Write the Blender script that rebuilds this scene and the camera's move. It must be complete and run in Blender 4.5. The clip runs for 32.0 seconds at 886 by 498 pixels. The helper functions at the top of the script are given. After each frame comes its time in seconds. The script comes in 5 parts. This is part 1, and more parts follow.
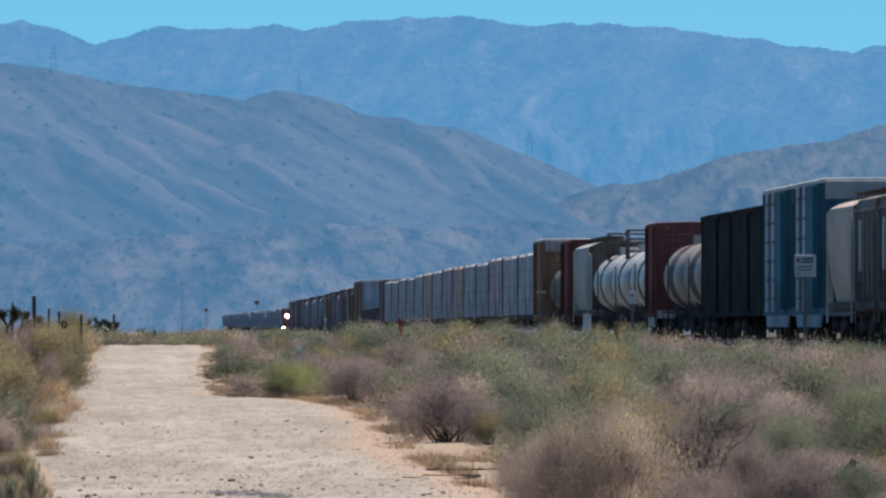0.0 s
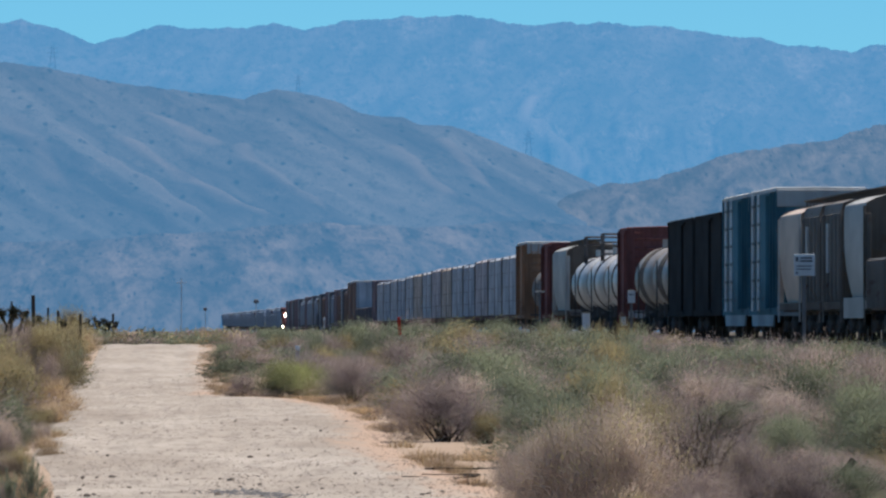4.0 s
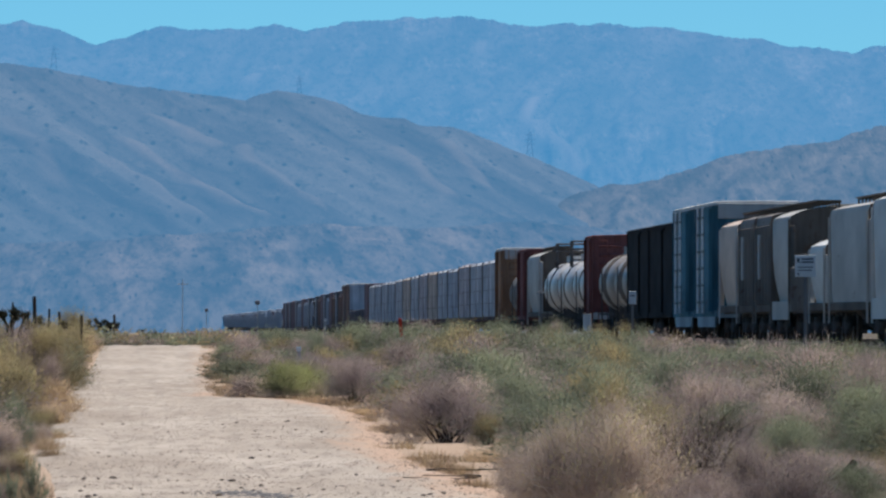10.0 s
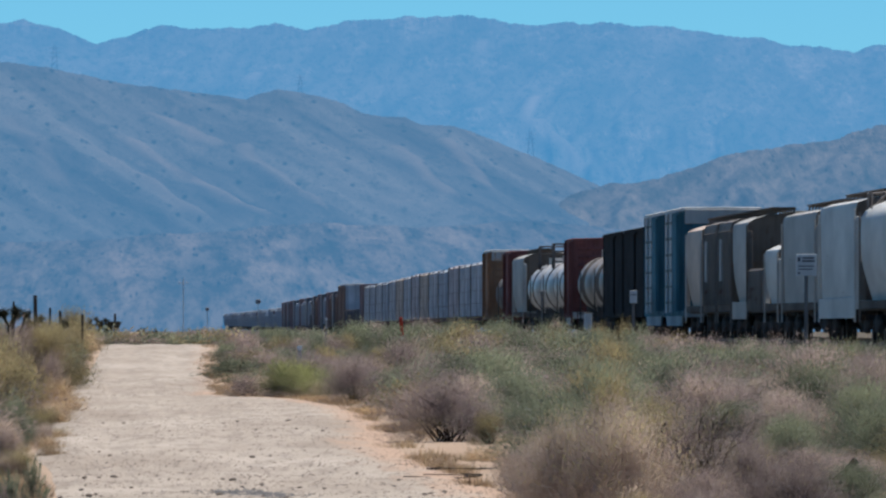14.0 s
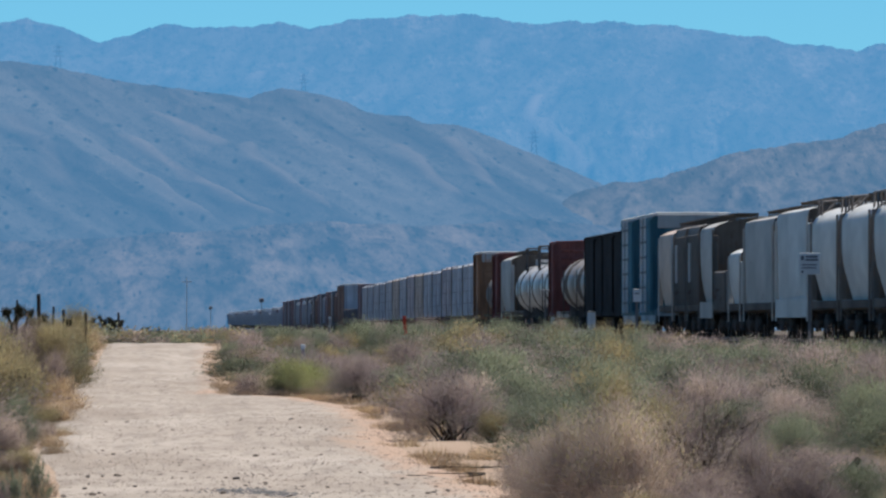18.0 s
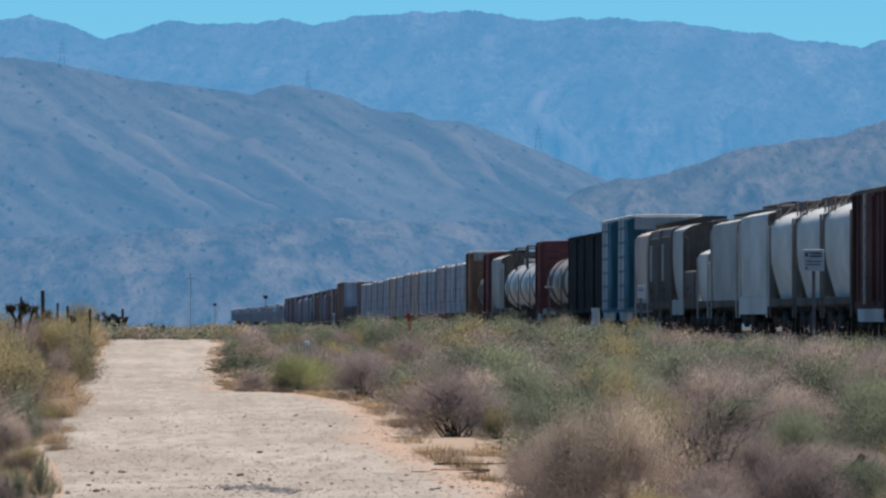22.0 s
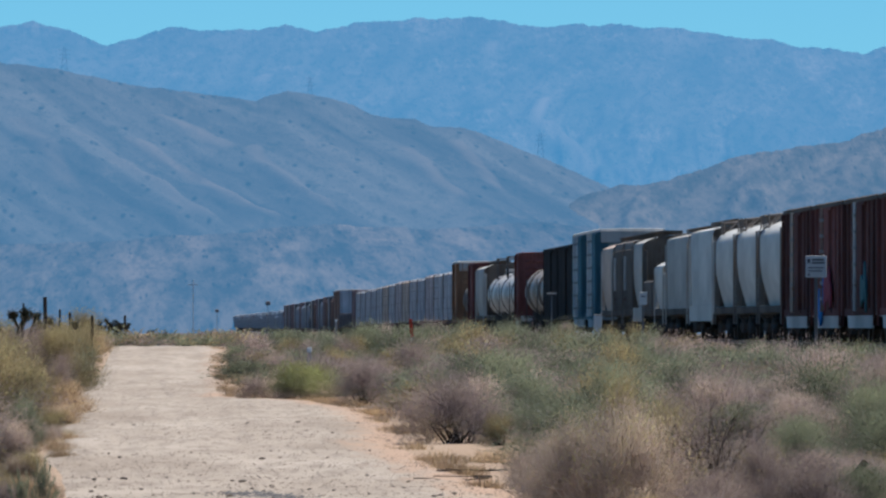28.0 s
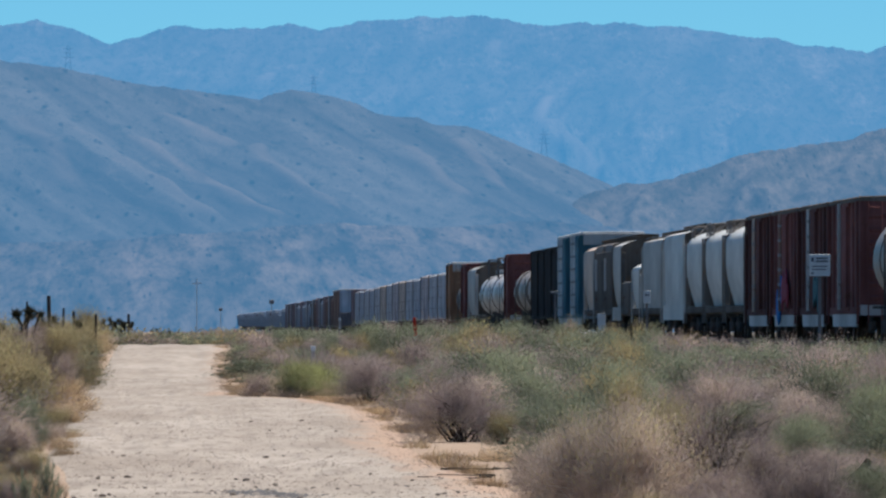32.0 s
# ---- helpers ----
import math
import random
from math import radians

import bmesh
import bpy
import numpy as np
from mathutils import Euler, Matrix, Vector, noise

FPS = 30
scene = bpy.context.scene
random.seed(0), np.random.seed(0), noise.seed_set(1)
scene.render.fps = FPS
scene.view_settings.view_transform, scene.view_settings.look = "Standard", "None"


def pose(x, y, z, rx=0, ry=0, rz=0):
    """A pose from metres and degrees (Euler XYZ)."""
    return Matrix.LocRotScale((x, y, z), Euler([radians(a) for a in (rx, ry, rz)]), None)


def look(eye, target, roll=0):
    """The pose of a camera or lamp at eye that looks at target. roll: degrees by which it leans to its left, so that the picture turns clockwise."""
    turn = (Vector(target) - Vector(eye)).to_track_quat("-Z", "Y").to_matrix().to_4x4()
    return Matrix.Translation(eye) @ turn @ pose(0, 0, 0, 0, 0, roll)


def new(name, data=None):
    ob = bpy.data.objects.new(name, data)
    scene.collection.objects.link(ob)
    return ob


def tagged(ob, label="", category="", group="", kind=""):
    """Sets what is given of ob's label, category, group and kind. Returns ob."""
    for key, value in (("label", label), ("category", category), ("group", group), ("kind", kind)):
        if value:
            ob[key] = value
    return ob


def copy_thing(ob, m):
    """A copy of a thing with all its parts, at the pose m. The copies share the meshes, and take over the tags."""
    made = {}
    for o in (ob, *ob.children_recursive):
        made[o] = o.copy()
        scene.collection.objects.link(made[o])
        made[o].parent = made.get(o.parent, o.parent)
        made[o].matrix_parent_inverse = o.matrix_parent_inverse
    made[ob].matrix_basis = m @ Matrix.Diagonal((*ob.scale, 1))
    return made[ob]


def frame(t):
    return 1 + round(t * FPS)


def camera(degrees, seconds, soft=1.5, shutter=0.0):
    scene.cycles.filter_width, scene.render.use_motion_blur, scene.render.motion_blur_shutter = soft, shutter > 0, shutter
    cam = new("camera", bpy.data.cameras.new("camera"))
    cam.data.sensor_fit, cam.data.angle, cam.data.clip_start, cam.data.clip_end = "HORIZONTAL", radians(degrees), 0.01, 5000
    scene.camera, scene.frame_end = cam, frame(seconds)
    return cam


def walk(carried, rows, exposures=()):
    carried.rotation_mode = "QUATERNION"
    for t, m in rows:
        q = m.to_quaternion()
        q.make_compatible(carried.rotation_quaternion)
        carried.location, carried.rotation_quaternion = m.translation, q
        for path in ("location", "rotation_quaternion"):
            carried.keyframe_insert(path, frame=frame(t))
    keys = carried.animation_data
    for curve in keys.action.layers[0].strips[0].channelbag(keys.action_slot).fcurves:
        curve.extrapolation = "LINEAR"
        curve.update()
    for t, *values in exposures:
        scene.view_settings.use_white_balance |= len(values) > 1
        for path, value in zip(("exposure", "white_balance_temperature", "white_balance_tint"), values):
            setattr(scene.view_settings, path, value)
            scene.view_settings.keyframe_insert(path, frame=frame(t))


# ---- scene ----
# The track runs along +Y; the camera stands beside a dirt road at the origin, on a long lens.
cam = camera(4.988, 32.0, soft=2.45)
EYE = (0.0, 0.0, 1.6)
walk(cam, [(t, pose(*EYE, 90 + tilt, 0, -heading)) for t, heading, tilt in (
    (0, 1.7467, 0.4259), (0.5, 1.7384, 0.4297), (1, 1.7406, 0.4227), (1.5, 1.7467, 0.4256),
    (2, 1.7476, 0.4249), (2.5, 1.7479, 0.4256), (3, 1.7470, 0.4300), (3.5, 1.7502, 0.4259),
    (5.5, 1.7527, 0.4176), (6, 1.7498, 0.4221), (6.5, 1.7413, 0.4189), (7, 1.7409, 0.4147),
    (7.5, 1.7397, 0.4173), (8, 1.7444, 0.4243), (8.5, 1.7463, 0.4294), (9, 1.7393, 0.4307),
    (9.5, 1.7470, 0.4265), (10, 1.7448, 0.4275), (10.5, 1.7419, 0.4265), (11, 1.7390, 0.4205),
    (11.5, 1.7463, 0.4176), (12, 1.7441, 0.4138), (12.5, 1.7489, 0.4147), (13, 1.7422, 0.4116),
    (13.5, 1.7489, 0.4157), (14, 1.7403, 0.4218), (14.5, 1.7371, 0.4195), (16.5, 1.7400, 0.4198),
    (17, 1.7390, 0.4224), (17.5, 1.7339, 0.4211), (18, 1.7212, 0.4147), (18.5, 1.7151, 0.4128),
    (19, 1.7091, 0.4160), (19.5, 1.7062, 0.4214), (20, 1.7126, 0.4268), (20.5, 1.7171, 0.4173),
    (21, 1.7123, 0.4151), (21.5, 1.7034, 0.4112), (22, 1.6980, 0.3950), (22.5, 1.6948, 0.3915),
    (23, 1.6890, 0.3851), (23.5, 1.6808, 0.3775), (24, 1.6703, 0.3848), (24.5, 1.6649, 0.3702),
    (25, 1.6626, 0.3743), (25.5, 1.6617, 0.3836), (27.5, 1.6773, 0.4249), (28, 1.6852, 0.4313),
    (28.5, 1.6849, 0.4278), (29, 1.6859, 0.4275), (29.5, 1.6910, 0.4202), (30, 1.6852, 0.4227),
    (30.5, 1.6782, 0.4170), (31, 1.6725, 0.4179), (31.5, 1.6706, 0.4233), (32, 1.6645, 0.4233),)], [(0, 0.0, 6150, 10), (32, 0.0, 6150, 10)])

# ---- light: high desert sun from the far right, clear sky ----
SUN_UP, SUN_TURN = 75.0, 84.0   # degrees above the horizon, degrees clockwise from +Y
world = bpy.data.worlds.new("world")
scene.world = world
world.use_nodes = True
wn = world.node_tree.nodes
sky = wn.new("ShaderNodeTexSky")
sky.sky_type, sky.sun_disc = "NISHITA", False
sky.sun_elevation, sky.sun_rotation = radians(SUN_UP), radians(SUN_TURN)
sky.air_density, sky.dust_density, sky.ozone_density, sky.altitude = 1.0, 0.0, 1.5, 4000.0
wn["Background"].inputs["Strength"].default_value = 0.058
cool = wn.new("ShaderNodeMix")     # clear, deep desert sky
cool.data_type, cool.blend_type = "RGBA", "MULTIPLY"
cool.inputs["Factor"].default_value, cool.inputs["B"].default_value = 1.0, (0.66, 1.42, 1.80, 1)
world.node_tree.links.new(sky.outputs[0], cool.inputs["A"])
world.node_tree.links.new(cool.outputs["Result"], wn["Background"].inputs[0])
sun = new("sun", bpy.data.lights.new("sun", "SUN"))
sun.data.energy, sun.data.angle, sun.data.color = 4.5, radians(0.53), (1.0, 0.95, 0.87)
a, e = radians(SUN_TURN), radians(SUN_UP)
sun.matrix_world = look((math.sin(a) * math.cos(e) * 50, math.cos(a) * math.cos(e) * 50, math.sin(e) * 50), (0, 0, 0))

# ---- materials ----
def nodes(name):
    m = bpy.data.materials.new(name)
    m.use_nodes = True
    return m, m.node_tree.nodes, m.node_tree.links, m.node_tree.nodes["Principled BSDF"]


def noise_tex(n, l, scale, detail=4.0, rough=0.6, coords=None, stretch=None):
    t = n.new("ShaderNodeTexNoise")
    t.inputs["Scale"].default_value, t.inputs["Detail"].default_value, t.inputs["Roughness"].default_value = scale, detail, rough
    c = n.new("ShaderNodeTexCoord")
    src = c.outputs[coords or "Object"]
    if stretch:
        mp = n.new("ShaderNodeMapping")
        mp.inputs["Scale"].default_value = stretch
        l.new(src, mp.inputs["Vector"])
        src = mp.outputs[0]
    l.new(src, t.inputs["Vector"])
    return t


def ramp(n, l, src, stops):
    r = n.new("ShaderNodeValToRGB")
    els = r.color_ramp.elements
    while len(els) < len(stops):
        els.new(0.5)
    for el, (p, c) in zip(els, stops):
        el.position, el.color = p, (*c, 1) if len(c) == 3 else c
    l.new(src, r.inputs[0])
    return r


def mixed(n, l, fac, a, b, mode="MIX"):
    m = n.new("ShaderNodeMix")
    m.data_type, m.blend_type = "RGBA", mode
    for sock, v in ((m.inputs["Factor"], fac), (m.inputs["A"], a), (m.inputs["B"], b)):
        if isinstance(v, bpy.types.NodeSocket):
            l.new(v, sock)
        else:
            sock.default_value = v if isinstance(v, float) else (*v, 1)
    return m.outputs["Result"]


def bumped(n, l, bsdf, height, strength, dist=0.02):
    b = n.new("ShaderNodeBump")
    b.inputs["Strength"].default_value, b.inputs["Distance"].default_value = strength, dist
    l.new(height, b.inputs["Height"])
    l.new(b.outputs[0], bsdf.inputs["Normal"])


def paint(name, color, rust=0.35, rough=0.5, metal=0.0, rustcol=(0.11, 0.05, 0.03), streak=1.0, gloss=0.12):
    """Weathered freight-car paint: fading, vertical streaks of grime, rust patches."""
    m, n, l, b = nodes(name)
    big = noise_tex(n, l, 0.5, 3, stretch=(1, 0.25, 1))
    fade = mixed(n, l, ramp(n, l, big.outputs[0], [(0.35, (0, 0, 0)), (0.7, (1, 1, 1))]).outputs[0],
                 tuple(c * 0.82 for c in color), tuple(min(1, c * 1.12 + 0.012) for c in color))
    st = noise_tex(n, l, 3.0, 2.5, 0.6, stretch=(1.0, 0.05, 0.06))
    grime = ramp(n, l, st.outputs[0], [(0.42, (1, 1, 1)), (0.68, (1 - 0.38 * streak,) * 3)])
    col = mixed(n, l, 1.0, fade, grime.outputs[0], "MULTIPLY")
    ru = noise_tex(n, l, 2.2, 5, 0.7, stretch=(1.0, 0.07, 0.8))
    mask = ramp(n, l, ru.outputs[0], [(0.66 - 0.25 * rust, (0, 0, 0)), (0.8 - 0.15 * rust, (1, 1, 1))])
    col = mixed(n, l, mask.outputs[0], col, rustcol)
    l.new(col, b.inputs["Base Color"])
    rr = ramp(n, l, ru.outputs[0], [(0.3, (min(1, rough + 0.2),) * 3), (0.8, (min(1, rough + 0.4),) * 3)])
    l.new(rr.outputs[0], b.inputs["Roughness"])
    b.inputs["Metallic"].default_value = metal
    b.inputs["Specular IOR Level"].default_value = gloss
    bumped(n, l, b, ru.outputs[0], 0.15, 0.01)
    return m


def soil(name, a, b_, c, fine=9.0, coarse=0.35):
    m, n, l, b = nodes(name)
    t1, t2 = noise_tex(n, l, coarse, 5, 0.6), noise_tex(n, l, fine, 8, 0.75)
    col = mixed(n, l, ramp(n, l, t1.outputs[0], [(0.35, (0, 0, 0)), (0.65, (1, 1, 1))]).outputs[0], a, b_)
    col = mixed(n, l, ramp(n, l, t2.outputs[0], [(0.5, (0, 0, 0)), (0.72, (0.8, 0.8, 0.8))]).outputs[0], col, c)
    l.new(col, b.inputs["Base Color"])
    b.inputs["Roughness"].default_value = 0.95
    b.inputs["Specular IOR Level"].default_value = 0.15
    bumped(n, l, b, t2.outputs[0], 0.6, 0.04)
    return m


def leafy(name, cols, rough=0.75):
    """Foliage or twigs: colour varies by piece and by plant."""
    m, n, l, b = nodes(name)
    g, o = n.new("ShaderNodeNewGeometry"), n.new("ShaderNodeObjectInfo")
    r1 = ramp(n, l, g.outputs["Random Per Island"], [(i / max(1, len(cols) - 1), c) for i, c in enumerate(cols)])
    hue = n.new("ShaderNodeHueSaturation")
    mr = n.new("ShaderNodeMapRange")
    mr.inputs["To Min"].default_value, mr.inputs["To Max"].default_value = 0.78, 1.22
    l.new(o.outputs["Random"], mr.inputs["Value"])
    l.new(mr.outputs[0], hue.inputs["Value"])
    pt = n.new("ShaderNodeTexNoise")
    pt.inputs["Scale"].default_value, pt.inputs["Detail"].default_value = 1.0, 3.5
    wide = n.new("ShaderNodeMapping")              # stands of brush, longer than wide
    wide.inputs["Scale"].default_value = (0.9, 0.06, 0.9)
    l.new(g.outputs["Position"], wide.inputs["Vector"])
    l.new(wide.outputs[0], pt.inputs["Vector"])
    patch = ramp(n, l, pt.outputs[0], [(0.33, (0.68, 0.70, 0.74)), (0.66, (1.20, 1.18, 1.12))])
    tuft = noise_tex(n, l, 4.5, 2, 0.5)                # tufts of one plant, older and younger
    tone = ramp(n, l, tuft.outputs[0], [(0.36, (0.80, 0.78, 0.80)), (0.64, (1.16, 1.18, 1.06))])
    both = mixed(n, l, 1.0, patch.outputs[0], tone.outputs[0], "MULTIPLY")
    l.new(mixed(n, l, 1.0, r1.outputs[0], both, "MULTIPLY"), hue.inputs["Color"])
    l.new(hue.outputs[0], b.inputs["Base Color"])
    b.inputs["Roughness"].default_value = rough
    b.inputs["Specular IOR Level"].default_value = 0.2
    tr, mx = n.new("ShaderNodeBsdfTranslucent"), n.new("ShaderNodeMixShader")
    l.new(hue.outputs[0], tr.inputs["Color"])
    mx.inputs[0].default_value = 0.45
    l.new(b.outputs[0], mx.inputs[1])
    l.new(tr.outputs[0], mx.inputs[2])
    l.new(mx.outputs[0], n["Material Output"].inputs["Surface"])
    return m


def hillside(name, soil_a, soil_b, scrub, haze_glow, haze_share, spot=0.02, cover=0.5, streak=0.02, flat=0.15, dots=0.06, long=0.1, slant=0.0, bare=0.0):
    """Distant slope: dry soil and scrub, with haze mixed in as a bluish glow."""
    m, n, l, b = nodes(name)
    t1 = noise_tex(n, l, streak, 7, 0.6, stretch=(1, long, 0.3))
    if slant:
        first, rot = t1.inputs["Vector"].links[0].from_node, n.new("ShaderNodeMapping")
        rot.inputs["Rotation"].default_value = (0, 0, radians(slant))
        l.new(first.inputs["Vector"].links[0].from_socket, rot.inputs["Vector"])
        l.new(rot.outputs[0], first.inputs["Vector"])
    t2 = noise_tex(n, l, spot, 8, 0.75, stretch=(1, flat, 1))
    t3 = noise_tex(n, l, spot * 5, 5, 0.75, stretch=(1, flat, 1))
    vo = n.new("ShaderNodeTexVoronoi")
    vo.inputs["Scale"].default_value = dots
    mp = n.new("ShaderNodeMapping")
    mp.inputs["Scale"].default_value = (1, flat, 0.3)
    l.new(t2.inputs["Vector"].links[0].from_node.inputs["Vector"].links[0].from_socket, mp.inputs["Vector"])
    l.new(mp.outputs[0], vo.inputs["Vector"])
    col = mixed(n, l, ramp(n, l, t1.outputs[0], [(0.36, (0, 0, 0)), (0.66, (1, 1, 1))]).outputs[0], soil_a, soil_b)
    k = ramp(n, l, t2.outputs[0], [(0.62 - cover * 0.25, (0, 0, 0)), (0.74 - cover * 0.2, (0.7, 0.7, 0.7))])
    col = mixed(n, l, k.outputs[0], col, scrub)
    k3 = ramp(n, l, t3.outputs[0], [(0.56, (0, 0, 0)), (0.66, (0.8, 0.8, 0.8))])
    col = mixed(n, l, k3.outputs[0], col, scrub)
    kv = ramp(n, l, vo.outputs["Distance"], [(0.10, (0.8, 0.8, 0.8)), (0.21, (0, 0, 0))])
    col = mixed(n, l, kv.outputs[0], col, tuple(c * 0.5 for c in scrub))
    if bare:                                          # patches of bare pale rock and sand
        t4, t5 = noise_tex(n, l, spot * 1.6, 5, 0.8, stretch=(1, flat * 0.8, 0.6)), noise_tex(n, l, spot * 0.2, 3, 0.6, stretch=(1, flat, 1))
        ad = n.new("ShaderNodeMath")
        ad.operation = "MULTIPLY"
        l.new(t4.outputs[0], ad.inputs[0])
        l.new(t5.outputs[0], ad.inputs[1])
        kb = ramp(n, l, ad.outputs[0], [(0.29, (0, 0, 0)), (0.38, (bare, bare, bare))])
        col = mixed(n, l, kb.outputs[0], col, (0.56, 0.43, 0.33))
    at, ad = n.new("ShaderNodeAttribute"), n.new("ShaderNodeMath")
    at.attribute_name, ad.operation = "ridge", "MULTIPLY"
    l.new(at.outputs["Fac"], ad.inputs[0])
    l.new(t2.outputs[0], ad.inputs[1])
    col = mixed(n, l, ramp(n, l, ad.outputs[0], [(0.12, (0, 0, 0)), (0.6, (0.7, 0.7, 0.7))]).outputs[0], col, (0.58, 0.43, 0.33))
    l.new(col, b.inputs["Base Color"])
    b.inputs["Roughness"].default_value = 1.0
    b.inputs["Specular IOR Level"].default_value = 0.0
    # Haze imitated by emission mixed over the lit surface.
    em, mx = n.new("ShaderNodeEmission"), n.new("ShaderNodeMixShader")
    em.inputs[0].default_value = (*haze_glow, 1)
    mx.inputs[0].default_value = haze_share
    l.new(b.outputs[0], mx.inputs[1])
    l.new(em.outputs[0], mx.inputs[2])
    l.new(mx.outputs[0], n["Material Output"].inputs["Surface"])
    return m


M = {}
m, n, l, b = nodes("pale_gravel_road")
t1, t2, t3 = noise_tex(n, l, 0.8, 5, 0.6, stretch=(0.6, 0.06, 1)), noise_tex(n, l, 4, 7, 0.72, stretch=(0.8, 0.06, 1)), noise_tex(n, l, 30, 6, 0.8, stretch=(1, 0.10, 1))
col = mixed(n, l, ramp(n, l, t1.outputs[0], [(0.36, (0, 0, 0)), (0.64, (1, 1, 1))]).outputs[0], (0.390, 0.312, 0.240), (0.525, 0.434, 0.346))
col = mixed(n, l, ramp(n, l, t2.outputs[0], [(0.48, (0, 0, 0)), (0.66, (0.8, 0.8, 0.8))]).outputs[0], col, (0.29, 0.235, 0.185))
col = mixed(n, l, ramp(n, l, t3.outputs[0], [(0.56, (0, 0, 0)), (0.68, (0.7, 0.7, 0.7))]).outputs[0], col, (0.19, 0.155, 0.125))
at = n.new("ShaderNodeAttribute")       # sandy verge blown over the gravel near the edges
at.attribute_name = "verge"
ad = n.new("ShaderNodeMath")
ad.operation = "ADD"
l.new(at.outputs["Fac"], ad.inputs[0])
l.new(t2.outputs[0], ad.inputs[1])
col = mixed(n, l, ramp(n, l, ad.outputs[0], [(0.72, (0, 0, 0)), (1.3, (1, 1, 1))]).outputs[0], col, (0.505, 0.345, 0.240))
l.new(col, b.inputs["Base Color"])
b.inputs["Roughness"].default_value, b.inputs["Specular IOR Level"].default_value = 0.95, 0.1
bumped(n, l, b, t3.outputs[0], 0.35, 0.02)
M["road"] = m
m, n, l, b = nodes("orange_sandy_soil")
t1, t2 = noise_tex(n, l, 0.9, 5, 0.6), noise_tex(n, l, 9, 8, 0.75)
col = mixed(n, l, ramp(n, l, t1.outputs[0], [(0.35, (0, 0, 0)), (0.65, (1, 1, 1))]).outputs[0], (0.46, 0.312, 0.208), (0.50, 0.372, 0.262))
col = mixed(n, l, ramp(n, l, t2.outputs[0], [(0.5, (0, 0, 0)), (0.72, (0.8, 0.8, 0.8))]).outputs[0], col, (0.28, 0.18, 0.115))
at, ad = n.new("ShaderNodeAttribute"), n.new("ShaderNodeMath")    # twig litter where the brush grows
at.attribute_name, ad.operation = "verge", "ADD"
l.new(at.outputs["Fac"], ad.inputs[0])
l.new(t2.outputs[0], ad.inputs[1])
col = mixed(n, l, ramp(n, l, ad.outputs[0], [(0.8, (0, 0, 0)), (1.6, (1, 1, 1))]).outputs[0], col, (0.13, 0.105, 0.075))
l.new(col, b.inputs["Base Color"])
b.inputs["Roughness"].default_value, b.inputs["Specular IOR Level"].default_value = 0.95, 0.15
bumped(n, l, b, t2.outputs[0], 0.6, 0.04)
M["soil"] = m
M["ballast"] = soil("grey_ballast", (0.14, 0.13, 0.125), (0.20, 0.19, 0.18), (0.10, 0.09, 0.085), 22, 0.4)
M["stone"] = soil("dark_stone", (0.14, 0.11, 0.09), (0.2, 0.16, 0.13), (0.08, 0.06, 0.05), 30, 4)
M["steel"] = paint("worn_rail_steel", (0.16, 0.13, 0.11), 0.6, 0.5, 0.6)
M["tie"] = paint("creosoted_timber", (0.07, 0.055, 0.045), 0.2, 0.9)
M["under"] = paint("grimy_black_iron", (0.125, 0.110, 0.102), 0.3, 0.75)
M["blue"] = paint("faded_blue_paint", (0.060, 0.165, 0.215), 0.2, 0.45, streak=1.2)
M["paleblue"] = paint("pale_blue_steel", (0.36, 0.44, 0.48), 0.25, 0.45)
M["black"] = paint("black_brown_paint", (0.030, 0.028, 0.028), 0.10, 0.7, rustcol=(0.05, 0.036, 0.03), streak=0.3, gloss=0.05)
M["maroon"] = paint("dark_maroon_paint", (0.215, 0.078, 0.068), 0.35, 0.6)
M["red"] = paint("oxide_red_paint", (0.130, 0.050, 0.042), 0.4, 0.6, streak=1.2)
M["pale"] = paint("chalky_white_paint", (0.62, 0.60, 0.57), 0.22, 0.45)
M["white"] = paint("white_hopper_paint", (0.67, 0.635, 0.58), 0.06, 0.4, streak=0.35)
M["grey"] = paint("grey_hopper_paint", (0.50, 0.46, 0.41), 0.12, 0.45, streak=0.4)
M["tan"] = paint("tan_hopper_paint", (0.62, 0.48, 0.38), 0.12, 0.5, streak=0.4)
M["taupe"] = paint("brown_grey_hopper_paint", (0.240, 0.205, 0.178), 0.25, 0.55, streak=0.6)
M["brown"] = paint("orange_brown_paint", (0.36, 0.19, 0.11), 0.3, 0.6)
# Next three: paints for far things, paled in the colour to imitate haze.
M["dullmaroon"] = paint("haze_dulled_maroon", (0.31, 0.22, 0.22), 0.3, 0.7)
M["hazegrey"] = paint("haze_pale_grey", (0.54, 0.56, 0.60), 0.1, 0.7, streak=0.5)
M["farblack"] = paint("haze_lifted_black", (0.21, 0.195, 0.205), 0.2, 0.7)
M["darkend"] = paint("dark_brown_paint", (0.170, 0.134, 0.108), 0.4, 0.7)
# Rust lightened for haze on far cars; also on one near door post.
M["rust"] = paint("haze_lightened_rust", (0.34, 0.225, 0.18), 0.35, 0.7)
M["rackgrey"] = paint("galvanised_grey_panel", (0.54, 0.53, 0.55), 0.2, 0.55, 0.1)
M["rackblue"] = paint("blue_grey_panel", (0.47, 0.48, 0.52), 0.25, 0.6)
M["rackpink"] = paint("pinkish_grey_panel", (0.55, 0.48, 0.48), 0.25, 0.6)
M["racktan"] = paint("tan_panel", (0.60, 0.48, 0.40), 0.2, 0.6)
M["rackpost"] = paint("rusty_grey_post_paint", (0.25, 0.205, 0.19), 0.3, 0.6)
M["silver"] = paint("silver_tank_paint", (0.70, 0.64, 0.58), 0.30, 0.2, 0.15, gloss=0.35)
